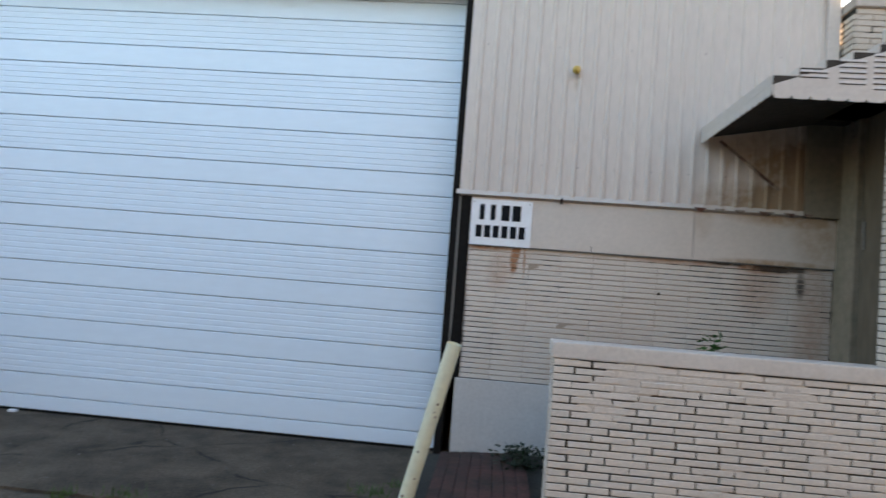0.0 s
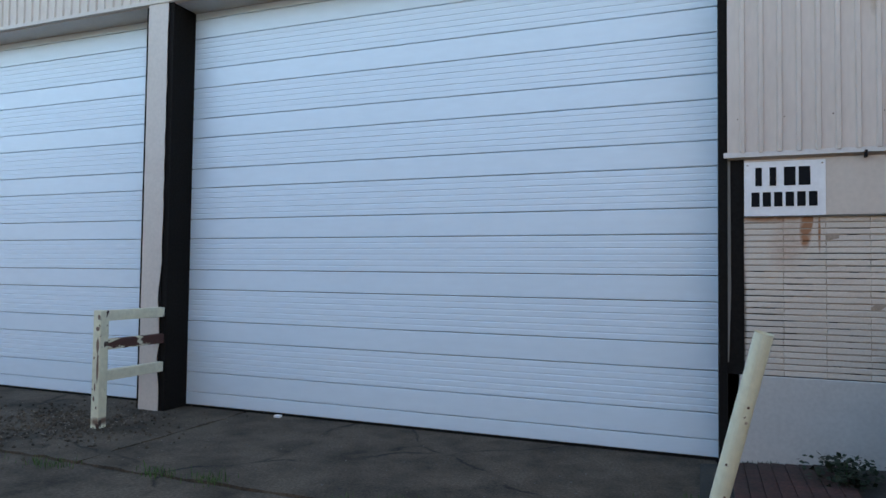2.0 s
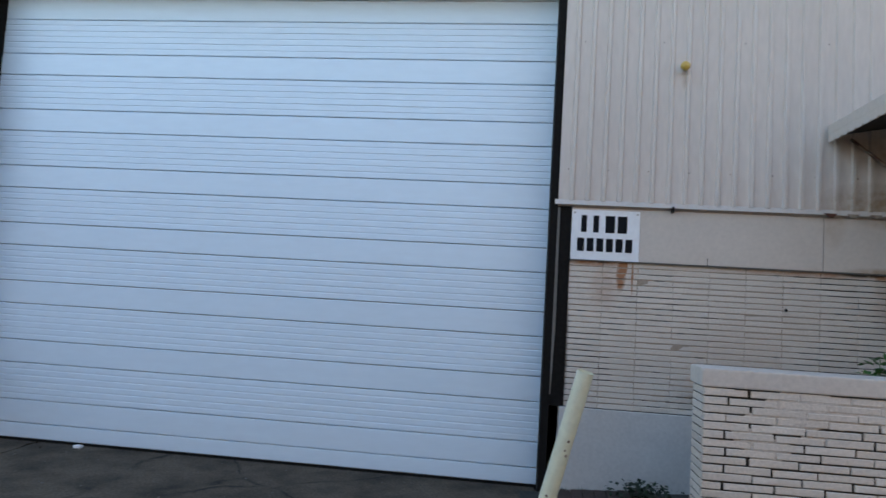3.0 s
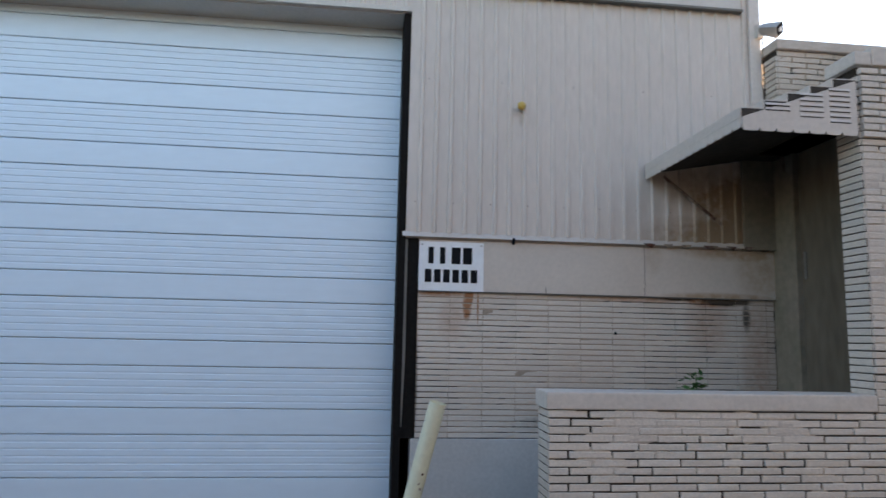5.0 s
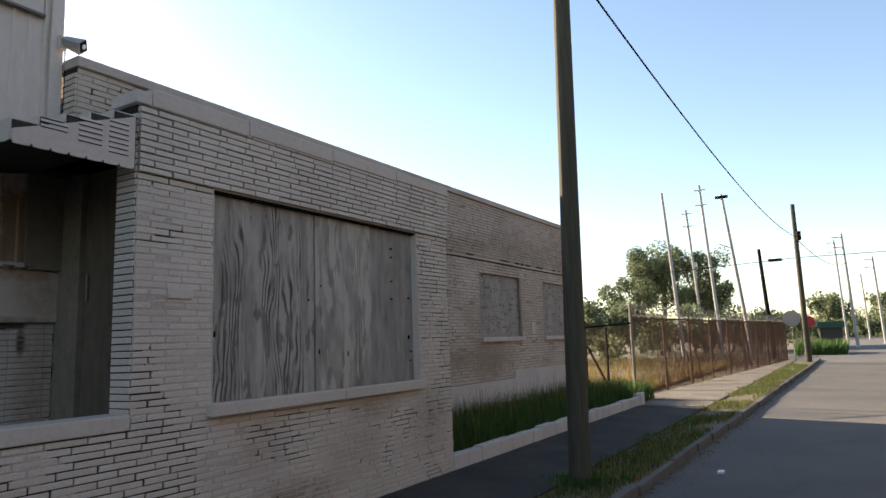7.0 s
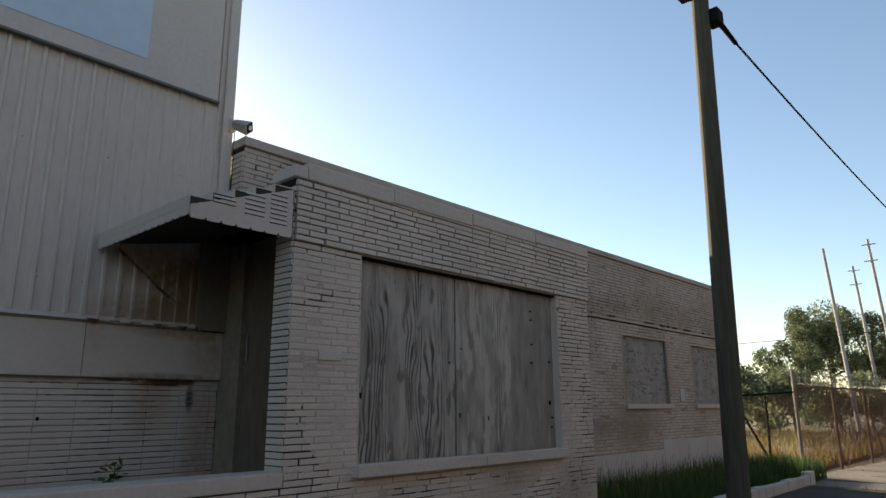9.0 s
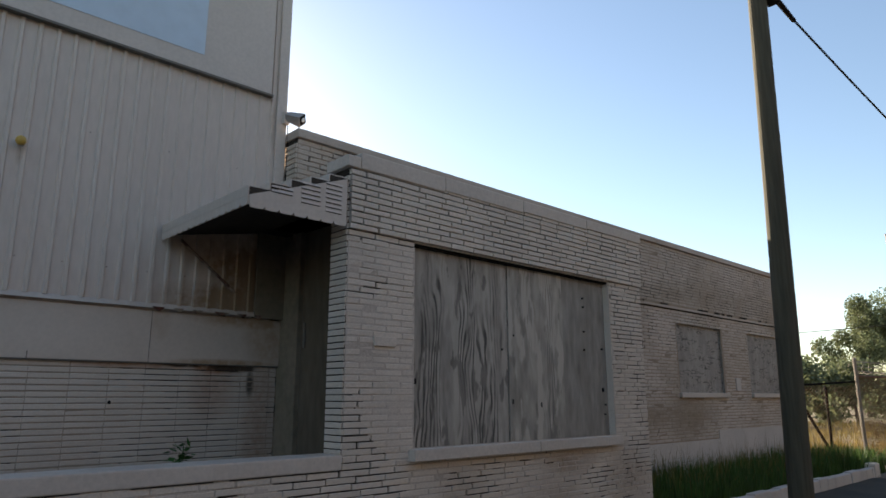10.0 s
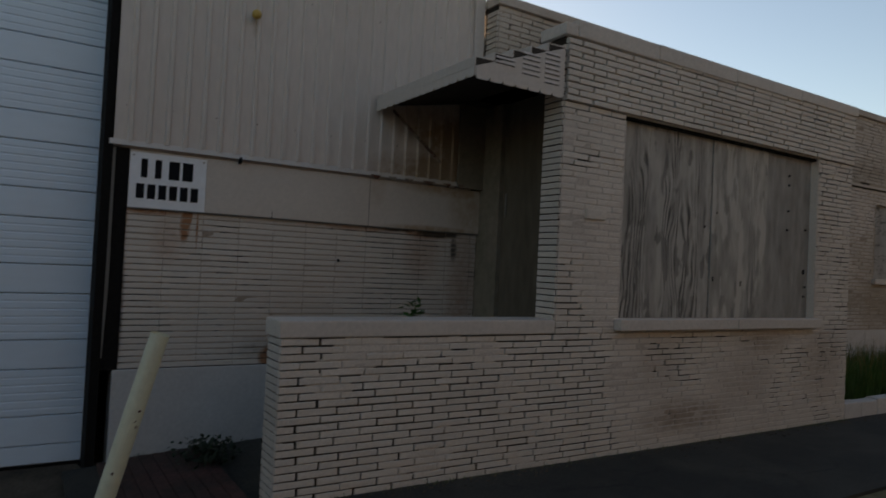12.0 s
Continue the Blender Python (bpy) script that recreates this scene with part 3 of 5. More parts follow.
part("plinth", boxed(0.06, 3.60, -0.03, 0.25, -0.05, 0.80, bevel=0.01), M["concrete"], warehouse, "pale painted concrete plinth")
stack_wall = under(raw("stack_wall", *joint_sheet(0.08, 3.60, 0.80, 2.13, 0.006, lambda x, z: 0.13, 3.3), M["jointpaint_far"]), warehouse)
part("wall", boxed(0.08, 3.60, 0.014, 0.25, 0.8, 2.2), M["mortar"], warehouse)
# Dark strip drawn for the shadow line where brick meets plinth.
part("base_gap", boxed(0.08, 3.60, -0.006, 0.004, 0.797, 0.806), M["mortar"], warehouse)
fr, fx = random.Random(61), 2.25
while fx < 3.3:
    w = fr.uniform(0.06, 0.16)
    jag = [(fx, 2.628), (fx + w * 0.3, 2.612 - fr.uniform(0, 0.014)), (fx + w * 0.7, 2.606 - fr.uniform(0, 0.016)), (fx + w, 2.626), (fx + w, 2.634), (fx, 2.634)]
    part("torn_edge", prism(bmesh.new(), jag, "y", -0.071, -0.067), M["rust"], warehouse, "rusted torn edge of the flashing")
    fx += w + fr.uniform(0.05, 0.16)
# column between the doors
cr = random.Random(41)
edge_r, edge_l, z = [], [], -0.03
while z < 4.83:
    dent = 0.045 * max(0.0, 1 - abs(z - 1.3) / 0.45) + (0.03 if 0.35 < z < 0.75 else 0.0)
    edge_r.append((-6.14 - dent - cr.uniform(0, 0.012), z))
    edge_l.append((-6.44 + cr.uniform(0, 0.006), z))
    z += 0.16
edge_r.append((-6.14, 4.84))
edge_l.append((-6.44, 4.84))
part("column", prism(bmesh.new(), edge_r + edge_l[::-1], "y", -0.055, -0.045), M["trim"], warehouse, "beige sheet cladding with a torn, dented edge")
part("column_core", boxed(-6.435, -6.15, -0.045, 0.40, -0.03, 4.84), M["black"], warehouse, "dark steel core of the column")
for x0, x1, y0, y1 in ((-6.15, -6.075, -0.03, 0.40), (-0.10, -0.03, -0.02, 0.40), (-6.50, -6.435, -0.02, 0.40), (-12.75, -12.6, -0.02, 0.40)):
    part("door_channel", boxed(x0, x1, y0, y1, -0.03, 4.84, bevel=0.004), M["black"], warehouse, "black steel door channel")
part("door_channel", boxed(-0.03, 0.098, -0.012, 0.3, 0.8, 2.61, bevel=0.004), M["black"], warehouse, "black steel door channel")
part("channel_lip", prism(bmesh.new(), [(-0.028, 2.60), (-0.008, 2.60), (-0.004, 1.5), (-0.022, 0.9), (-0.03, 0.9)], "y", -0.024, -0.013), M["greydoor"], warehouse, "bent grey strip beside the channel")
part("column", boxed(-13.4, -12.75, -0.05, 0.4, 0.0, 4.84), M["trim"], warehouse)
part("soffit", boxed(-12.6, -0.1, -0.02, 0.42, 4.79, 4.84), M["trim"], warehouse, "plain beige underside over the doors")

DOOR_Y = 0.335         # face of the doors, set back from the siding


def overhead_door(name, x0, x1, label):
    """A steel door in strips: tall ribbed ones and short flat ones in turn, with open joints."""
    door = thing(name, ((x0 + x1) / 2, DOOR_Y, 0), label, "overhead door", kind="structure")
    zs = [0.0, 0.155]
    while zs[-1] < 4.75:
        zs.append(zs[-1] + (0.238 if len(zs) % 2 == 0 else 0.378))
    for k, (a, b) in enumerate(zip(zs, zs[1:])):
        b = min(b, 4.80)
        ribbed = k % 2 == 0
        pts = [(0.006, a + 0.0035), (0.0, a + 0.010)]
        for i in range(1, 6) if ribbed and b - a > 0.2 else ():
            z, d = a + (b - a) * i / 6, 0.007 if i in (2, 4) else 0.0045
            pts += [(0.0, z - 0.010), (d, z - 0.003), (d, z + 0.003), (0.0, z + 0.008)]
        pts += [(0.0, b - 0.010), (0.006, b - 0.0035)]
        prof = [(DOOR_Y + d, z) for d, z in pts] + [(DOOR_Y + 0.035, b - 0.0035), (DOOR_Y + 0.035, a + 0.0035)]
        part("door_section", prism(bmesh.new(), prof, "x", x0, x1), M["door"], door)
    part("backing", boxed(x0, x1, DOOR_Y + 0.04, DOOR_Y + 0.06, -0.03, 4.8), M["greydoor"], door)
    part("bottom_seal", boxed(x0, x1, DOOR_Y - 0.012, DOOR_Y + 0.03, -0.05, 0.004, bevel=0.005), M["black"], door, "black rubber seal")
    return door


overhead_door("door_1", -12.6, -6.495, "closed white ribbed sectional steel door")
overhead_door("door_2", -6.08, -0.09, "closed white ribbed sectional steel door beside the sign")

# ---- brick office building ----
YF, YB = -1.72, -0.28         # front of the projecting block, front of the main block
office = thing("office_building", (8, 4, 0), "low painted-brick building with boarded windows", "building")
WIN = (3.99, 7.22, 1.37, 3.23)
TOPF, TOPB = 3.79, 4.575
XR = 7.97
front = under(raw("front_wall", *joint_sheet(3.24, XR, 0.05, TOPF, YF + 0.006, lambda x, z: 0.42 + (0.25 if 1.3 < z < 3.1 and x < 4 else 0) - (1.05 if z > 3.15 else 0) - max(0.0, 1.5 - 1.3 * abs(x - 3.4) - 0.55 * z) - (0.4 if x > 7.3 else 0), 8.1, holes=[WIN]), M["jointpaint"]), office)
for a in ((3.24, WIN[0], 0.05, TOPF), (WIN[1], XR, 0.05, TOPF), (WIN[0], WIN[1], 0.05, WIN[2]), (WIN[0], WIN[1], WIN[3], TOPF)):
    part("wall_core", boxed(a[0], a[1], YF + 0.014, YF + 0.25, a[2], a[3]), M["mortar"], office)
# Entry walls, jamb, infill and board carry the alcove shade in their colour.
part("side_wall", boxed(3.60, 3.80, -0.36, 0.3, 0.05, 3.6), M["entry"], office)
entry = part("entry_board", boxed(3.64, 3.68, YF + 0.25, -0.38, 0.05, 3.5, bevel=0.004), M["entryboard"], office, "stained grey-brown board closing the entry, darkened for its shade")
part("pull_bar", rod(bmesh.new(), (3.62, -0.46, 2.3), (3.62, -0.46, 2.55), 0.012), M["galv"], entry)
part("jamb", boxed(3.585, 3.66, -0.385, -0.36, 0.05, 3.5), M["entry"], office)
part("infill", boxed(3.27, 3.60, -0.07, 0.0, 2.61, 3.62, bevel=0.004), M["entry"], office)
# Ceiling takes the same shade-dark colour as the awning underside.
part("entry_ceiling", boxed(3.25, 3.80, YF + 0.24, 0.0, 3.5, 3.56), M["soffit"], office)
part("pillar_return", boxed(3.25, 3.60, YF + 0.10, YF + 0.25, 0.05, 3.6), M["brick"], office)
part("side_wall", boxed(XR - 0.2, XR - 0.01, YF + 0.25, YB, 0.05, 3.6), M["brick"], office)
part("porch_roof", boxed(3.3, XR - 0.2, YF + 0.25, YB, 3.5, 3.6), M["coping"], office)
for x0, x1, top in ((3.19, 3.33, 3.895), (3.334, 4.36, 3.945), (4.364, 5.55, 3.95), (5.554, 6.75, 3.95), (6.754, XR + 0.02, 3.952)):
    part("coping", boxed(x0, x1, YF - 0.04, YF + 0.30, TOPF + 0.012 * (x0 - 3.2), top, bevel=0.012), M["coping"], office, "painted stone coping")
for sx in (5.38, 6.3445):
    part("sheet_gap", boxed(sx - 0.012, sx + 0.012, YF + 0.102, YF + 0.116, WIN[2], WIN[3]), M["black"], office)
part("plywood", boxed(WIN[0], 5.372, YF + 0.088, YF + 0.101, WIN[2], WIN[3], bevel=0.002), M["plywood"], office)
part("plywood", boxed(5.388, 6.337, YF + 0.080, YF + 0.101, WIN[2], WIN[3], bevel=0.002), M["plywood_mid"], office)
part("plywood", boxed(6.352, WIN[1], YF + 0.094, YF + 0.101, WIN[2], WIN[3], bevel=0.002), M["plywood_grey"], office)
part("sill", boxed(3.94, 5.66, YF - 0.09, YF + 0.1, 1.265, 1.37, bevel=0.01), M["coping"], office)
part("sill", boxed(5.665, 7.22, YF - 0.09, YF + 0.1, 1.265, 1.37, bevel=0.01), M["coping"], office)

# Black strip drawn for the lintel shadow at the window head.
part("head_gap", boxed(WIN[0] + 0.005, WIN[1] - 0.005, YF + 0.03, YF + 0.087, 3.205, 3.226), M["black"], office)
for a in ((WIN[0] - 0.004, WIN[0] + 0.004, WIN[2], WIN[3]), (WIN[1] - 0.004, WIN[1] + 0.004, WIN[2], WIN[3]), (WIN[0], WIN[1], WIN[3] - 0.003, WIN[3] + 0.004)):
    part("reveal", boxed(a[0], a[1], YF + 0.004, YF + 0.12, a[2], a[3]), M["brick"], office)
sr = random.Random(3)
for k in range(13):
    sx = sr.choice((4.06, 5.31, 5.45, 5.9, 6.28, 6.42, 6.75, 7.12)) + sr.uniform(-0.03, 0.03)
    part("nail_head", boxed(sx - 0.008, sx + 0.008, YF + 0.075, YF + 0.0955, (zz := sr.uniform(1.5, 3.1)), zz + sr.choice((0.016, 0.02, 0.05))), M["ink"], office)

# main block behind
W2, W3 = (11.6, 13.5, 1.90, 3.17), (14.7, 16.6, 1.90, 3.17)
for a in ((3.55, W2[0], 3.6, TOPB), (3.81, W2[0], 0.0, 3.6), (W2[1], W3[0], 0.0, TOPB), (W3[1], 17.3, 0.0, TOPB), (W2[0], W2[1], 0, W2[2]), (W2[0], W2[1], W2[3], TOPB), (W3[0], W3[1], 0, W3[2]), (W3[0], W3[1], W3[3], TOPB)):
    part("main_wall", boxed(a[0], a[1], YB + 0.014, YB + 0.3, a[2], a[3]), M["mortar"], office)
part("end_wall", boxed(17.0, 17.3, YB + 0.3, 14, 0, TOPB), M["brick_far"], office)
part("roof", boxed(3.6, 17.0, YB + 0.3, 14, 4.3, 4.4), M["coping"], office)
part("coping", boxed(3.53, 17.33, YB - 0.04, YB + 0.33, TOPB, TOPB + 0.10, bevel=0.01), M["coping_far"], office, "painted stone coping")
for w in (W2, W3):
    part("boarded_window", boxed(w[0], w[1], YB + 0.06, YB + 0.09, w[2], w[3]), M["warped_board"], office)
    for a in ((w[0] - 0.004, w[0] + 0.004, w[2], w[3]), (w[1] - 0.004, w[1] + 0.004, w[2], w[3]), (w[0], w[1], w[3] - 0.003, w[3] + 0.004)):
        part("reveal", boxed(a[0], a[1], YB + 0.004, YB + 0.1, a[2], a[3]), M["brick_far"], office)
    part("sill", boxed(w[0] - 0.03, w[1] + 0.03, YB - 0.06, YB + 0.06, w[2] - 0.09, w[2], bevel=0.008), M["coping"], office)
part("white_base", boxed(XR, 13.0, YB - 0.012, YB + 0.01, 0.0, 1.04), M["whitewash"], office)
part("white_base", boxed(13.0, 17.3, YB - 0.014, YB + 0.01, 0.0, 1.2), M["whitewash"], office)
lr, lx = random.Random(52), XR
while lx < 17.2:
    l2 = min(lx + lr.uniform(0.9, 1.6), 17.3)
    sag = 0.03 * noise.noise(Vector((lx * 0.4, 2, 2)))
    part("ledge", boxed(lx, l2 - 0.004, YB - 0.03, YB + 0.01, 3.41 + sag, 3.45 + sag), M["brick_far"], office)
    # Dark strip under each ledge piece draws its shadow.
    part("ledge_gap", boxed(lx, l2, YB - 0.008, YB + 0.01, 3.388 + sag, 3.409 + sag), M["mortar"], office)
    lx = l2

# low porch wall
porch = thing("porch_wall", (2.0, YF, 0.05), "low painted-brick porch wall with a flat cap", "wall")
part("cap", boxed(0.845, 3.235, YF - 0.01, YF + 0.295, 1.243, 1.36, bevel=0.012), M["coping"], porch, "painted stone cap")
# Dark strips draw both the open joint and the shadow line below the cap.
for gx, gw in ((1.05, 0.12), (1.62, 0.55), (2.3, 0.75)):
    part("cap_gap", boxed(gx, gx + gw, YF - 0.005, YF + 0.02, 1.2345, 1.2425), M["mortar"], porch)
low = under(raw("wall_face", *joint_sheet(0.86, 3.24, 0.02, 1.24, YF + 0.006, lambda x, z: -0.45 - 0.45 * max(0, 2 - x) + 0.9 * max(0, z - 0.6), 5.5), M["jointpaint"]), porch)
part("wall_core", boxed(0.87, 3.24, YF + 0.014, YF + 0.28, 0.0, 1.24), M["mortar"], porch)


def lay(parent, rows, y, mat, part_if, rnd, flat=False):
    """Lays courses: those that part_if picks become single bricks, the rest one joined part."""
    vs, fs = [], []
    for x, z, w, h in rows:
        yy = y + rnd.uniform(-0.0025, 0.0025)
        w, h = round(w, 2) - (0 if flat else rnd.choice((0, 0, 0.003, 0.006))), round(h - (0 if flat else rnd.choice((0, 0, 0.002, 0.004))), 4)
        x, z = x + rnd.uniform(-0.002, 0.002), z + (0 if flat else rnd.uniform(-0.0015, 0.0015))
        if part_if(x, z):
            brick(parent, x, yy, z, w, h, mat, rnd=rnd)
        else:
            v, f = brick_mesh(w, h, 0.03, rnd.randrange(10 ** 6))
            o = len(vs)
            vs += [(x + a, yy + b, z + c) for a, b, c in v]
            fs += [[i + o for i in q] for q in f]
    if vs:
        tagged(under(raw("brickwork", vs, fs, mat), parent), kind="stuff")


# ---- awning over the entry ----
awning = thing("awning", (2.8, -0.9, 3.2), "beige ribbed metal awning with louvred side panel", "awning")


def scallops(a, b, low, pitch):
    """A wavy lower edge from a to b: points (along, z)."""
    pts, n = [], max(1, round((b - a) / pitch))
    for i in range(n):
        u = a + (b - a) * i / n
        p = (b - a) / n
        pts += [(u, low + 0.026), (u + p * 0.09, low + 0.003), (u + p * 0.5, low), (u + p * 0.91, low + 0.003)]
    return pts + [(b, low + 0.022)]


side = part("side_panel", prism(bmesh.new(), scallops(2.29, 3.19, 3.235, 0.128) + [(3.19, 3.66), (2.29, 3.335)], "y", YF - 0.035, YF - 0.02), M["trim"], awning, "louvred triangular side panel")
for x0, x1, zs in ((2.47, 2.66, (3.395, 3.43)), (2.74, 2.92, (3.36, 3.40, 3.44, 3.48, 3.52)), (2.975, 3.135, (3.33, 3.37, 3.41, 3.45, 3.49, 3.53, 3.57))):
    for z in zs:
        part("louvre", prism(bmesh.new(), [(YF - 0.035, z + 0.022), (YF - 0.043, z + 0.005), (YF - 0.042, z + 0.002), (YF - 0.035, z + 0.006)], "x", x0, x1), M["trim"], side)
        part("slot", boxed(x0, x1, YF - 0.0365, YF - 0.034, z - 0.004, z + 0.005), M["black"], side)
part("valance", prism(bmesh.new(), scallops(YF - 0.03, -0.07, 3.255, 0.12) + [(-0.07, 3.345), (YF - 0.03, 3.345)], "x", 2.275, 2.288), M["trim"], awning, "scalloped front edge")
for i in range(5):
    x0, z0 = 2.285 + 0.182 * i, 3.333 + 0.0657 * i
    x1, zt = x0 + 0.20, z0 + 0.074
    pan = part("roof_pan", prism(bmesh.new(), [(x0, z0 - 0.004), (x0 - 0.012, z0 - 0.004), (x0 - 0.012, zt), (x1, zt + 0.004), (x1, zt - 0.006), (x0, zt - 0.008)], "y", YF - 0.030, -0.07), M["trim"], awning)
    # Solid dark wedge drawn for the shade inside the pan end.
    part("pan_hollow", prism(bmesh.new(), [(x0, z0 - 0.003), (x0, zt - 0.008), (x1 - 0.012, zt - 0.007)], "y", YF - 0.033, YF - 0.029), M["soffit"], pan, "dark wedge painting the shade in the pan end")
part("brace", rod(bmesh.new(), (2.45, -0.09, 3.29), (3.03, -0.09, 2.84), 0.014), M["rust"], awning, "rusty brace")
# Sheet coloured dark in place of the awning's own shade.
part("soffit_sheet", prism(bmesh.new(), [(2.29, 3.315), (2.29, 3.322), (3.31, 3.512), (3.31, 3.502)], "y", YF - 0.018, -0.045), M["soffit"], awning, "underside coloured dark for the shade beneath the awning")

# ---- street sign on the band: its writing as plain bars ----
sign = thing("address_sign", (0.40, -0.03, 2.12), "white metal sign with dark lettering on the band", "sign")
part("plate", boxed(0.10, 0.705, -0.030, -0.023, 2.122, 2.582, bevel=0.002), M["white"], sign)
for i in range(4):
    part("letter_bar", boxed(0.185 + 0.108 * i, 0.185 + 0.108 * i + (0.05 if i < 2 else 0.085), -0.0335, -0.030, 2.378, 2.532), M["ink"], sign)
for i in range(6):
    part("letter_bar", boxed(0.155 + 0.0855 * i, 0.155 + 0.0855 * i + 0.062, -0.0335, -0.030, 2.205, 2.325), M["ink"], sign)
for sx in (0.125, 0.68):
    part("screw", boxed(sx - 0.006, sx + 0.006, -0.034, -0.030, 2.548, 2.56), M["rust"], sign)

part("peg", rod(bmesh.new(), (1.98, 0.0, 1.776), (1.965, -0.05, 1.77), 0.014, 0.012, 8), M["ink"], warehouse, "short dark peg")
part("plaque", boxed(3.53, 3.77, YF - 0.022, YF + 0.01, 2.245, 2.325, bevel=0.004), M["brick"], office)
part("plate", boxed(13.95, 14.15, YB - 0.02, YB, 1.95, 2.2, bevel=0.004), M["whitewash"], office)

for k in range(10):
    for z in (2.95, 4.15):
        sx = 0.05 + 0.355 * k + (0.1 if z > 3 else 0)
        if sx < 3.2:
            part("siding_screw", rod(bmesh.new(), (sx, -0.04, z), (sx, -0.047, z), 0.006, 0.005, 6), M["rust"], warehouse)
part("clip", boxed(0.972, 0.99, -0.085, -0.03, 2.58, 2.635), M["ink"], warehouse)
part("band_seam", boxed(1.298, 1.303, -0.025, -0.02, 2.125, 2.19), M["ink"], warehouse)
part("band_seam", boxed(2.268, 2.272, -0.0245, -0.02, 2.13, 2.6), M["greydoor"], warehouse)

# ---- yellow globe lamp on the siding ----
globe = thing("wall_lamp", (1.045, -0.07, 3.9), "small amber globe lamp on the metal siding", "lamp")
bm = bmesh.new()
bmesh.ops.create_uvsphere(bm, u_segments=16, v_segments=10, radius=0.042, matrix=Matrix.Translation((1.035, -0.125, 3.905)))
part("globe", bm, M["brass"], globe, "amber glass globe")
part("holder", rod(bmesh.new(), (1.045, -0.062, 3.91), (1.04, -0.10, 3.907), 0.03, 0.026, 14), M["trim"], globe)

# ---- floodlight at the corner ----
# Unlit floodlight: pale case, dark front, small white lens.
horn = thing("floodlight", (3.52, -0.1, 4.85), "small grey floodlight on the corner trim", "speaker")
part("bracket", boxed(3.46, 3.53, -0.12, -0.07, 4.77, 4.91, bevel=0.006), M["trim"], horn)
bm = bmesh.new()
rod(bm, (3.50, -0.12, 4.86), (3.60, -0.27, 4.79), 0.055, 0.085, 4)
part("horn", bm, M["lampcase"], horn)
part("mouth", rod(bmesh.new(), (3.597, -0.265, 4.802), (3.605, -0.2775, 4.7965), 0.074, 0.070, 4), M["black"], horn)
part("cone", rod(bmesh.new(), (3.604, -0.276, 4.797), (3.609, -0.2835, 4.7935), 0.027, 0.024, 12), M["white"], horn)
part("cable", rod(rod(bmesh.new(), (3.53, -0.085, 4.82), (3.54, -0.083, 4.3), 0.006, None, 6), (3.54, -0.083, 4.3), (3.525, -0.083, 3.9), 0.006, None, 6), M["ink"], horn)

# ---- leaning bollard and guard rail ----
post = thing("leaning_post", (-0.17, -1.52, 0.03), "cream-painted steel pipe post leaning beside the door", "post")
bm = bmesh.new()
a, b = Vector((-0.185, -1.52, -0.02)), Vector((0.125, -1.66, 1.275))
rod(bm, a, b, 0.058, 0.056, 20)
tops = [f for f in bm.faces if len(f.verts) > 4 and f.calc_center_median().z > 0.7]
r = bmesh.ops.inset_region(bm, faces=tops, thickness=0.008)
bmesh.ops.translate(bm, verts=list({v for f in tops for v in f.verts}), vec=(b - a).normalized() * -0.1)
part("pipe", bm, M["yellowpost"], post)
for k, dx in ((0.20, 0.02), (0.36, -0.015), (0.60, 0.01), (0.645, 0.018), (0.09, -0.03), (0.57, 0.03)):
    p = a.lerp(b, k) + Vector((dx, -0.052, 0))
    part("bolt_hole", rod(bmesh.new(), p + Vector((0, 0.006, 0)), p + Vector((0, -0.004, 0)), 0.011, 0.009, 8), M["rust"], post)

guard = thing("guard_rail", (-6.06, -1.0, 0), "chipped cream steel guard with three rails, rusty", "guard rail")
part("upright", boxed(-6.125, -6.02, -0.99, -0.885, -0.03, 1.19, bevel=0.01), M["guard_paint"], guard, "cream upright with flaking rust")
for z, mat in ((1.13, "rail_paint"), (0.825, "rail_rust"), (0.50, "rail_paint")):
    part("rail", boxed(-6.15, -6.07, -0.885, -0.058, z - 0.055, z + 0.055, bevel=0.008), M[mat], guard, "rail with peeling paint and dark rust" if mat == "rail_rust" else "")

# ---- plant behind the porch wall ----
def leafy(name, at, height, n, size, mat, label, seed, spread=0.14):
    rnd = random.Random(seed)
    t = thing(name, at, label, "plant")
    bm = bmesh.new()
    rod(bm, at, (at[0] + 0.02, at[1], at[2] + height), 0.008, 0.004, 6)
    part("stem", bm, M["plant"], t)
    vs, fs = [], []
    for i in range(n):
        c = Vector((at[0] + rnd.gauss(0, spread * 0.5), at[1] + rnd.gauss(0, spread * 0.5), at[2] + height - rnd.uniform(0, 0.22)))
        u = Vector((rnd.gauss(0, 1), rnd.gauss(0, 1), rnd.gauss(0, 0.5))).normalized() * size * rnd.uniform(0.6, 1.2)
        w = u.cross(Vector((rnd.gauss(0, .3), rnd.gauss(0, .3), 1))).normalized() * size * 0.42
        o = len(vs)
        vs += [c, c + u * 0.5 + w, c + u * 1.1, c + u * 0.5 - w]
        fs.append((o, o + 1, o + 2, o + 3))
    under(raw("foliage", vs, fs, mat), t)
    return t


leafy("weed", (2.12, -1.25, 0.13), 1.33, 40, 0.07, M["plant"], "green weed growing behind the porch wall", 4)
leafy("weed", (0.74, -0.5, 0.09), 0.2, 520, 0.045, M["darkweed"], "dark low weeds at the foot of the plinth", 9, 0.22)

# ---- utility pole and its cable ----
def pole(name, at, height, r0, r1, lean, mat, label, seg=18):
    t = thing(name, at, label, "utility pole")
    part("shaft", rod(bmesh.new(), (at[0], at[1], at[2] - 0.3), (at[0] + lean[0], at[1] + lean[1], at[2] + height), r0, r1, seg), mat, t)
    return t


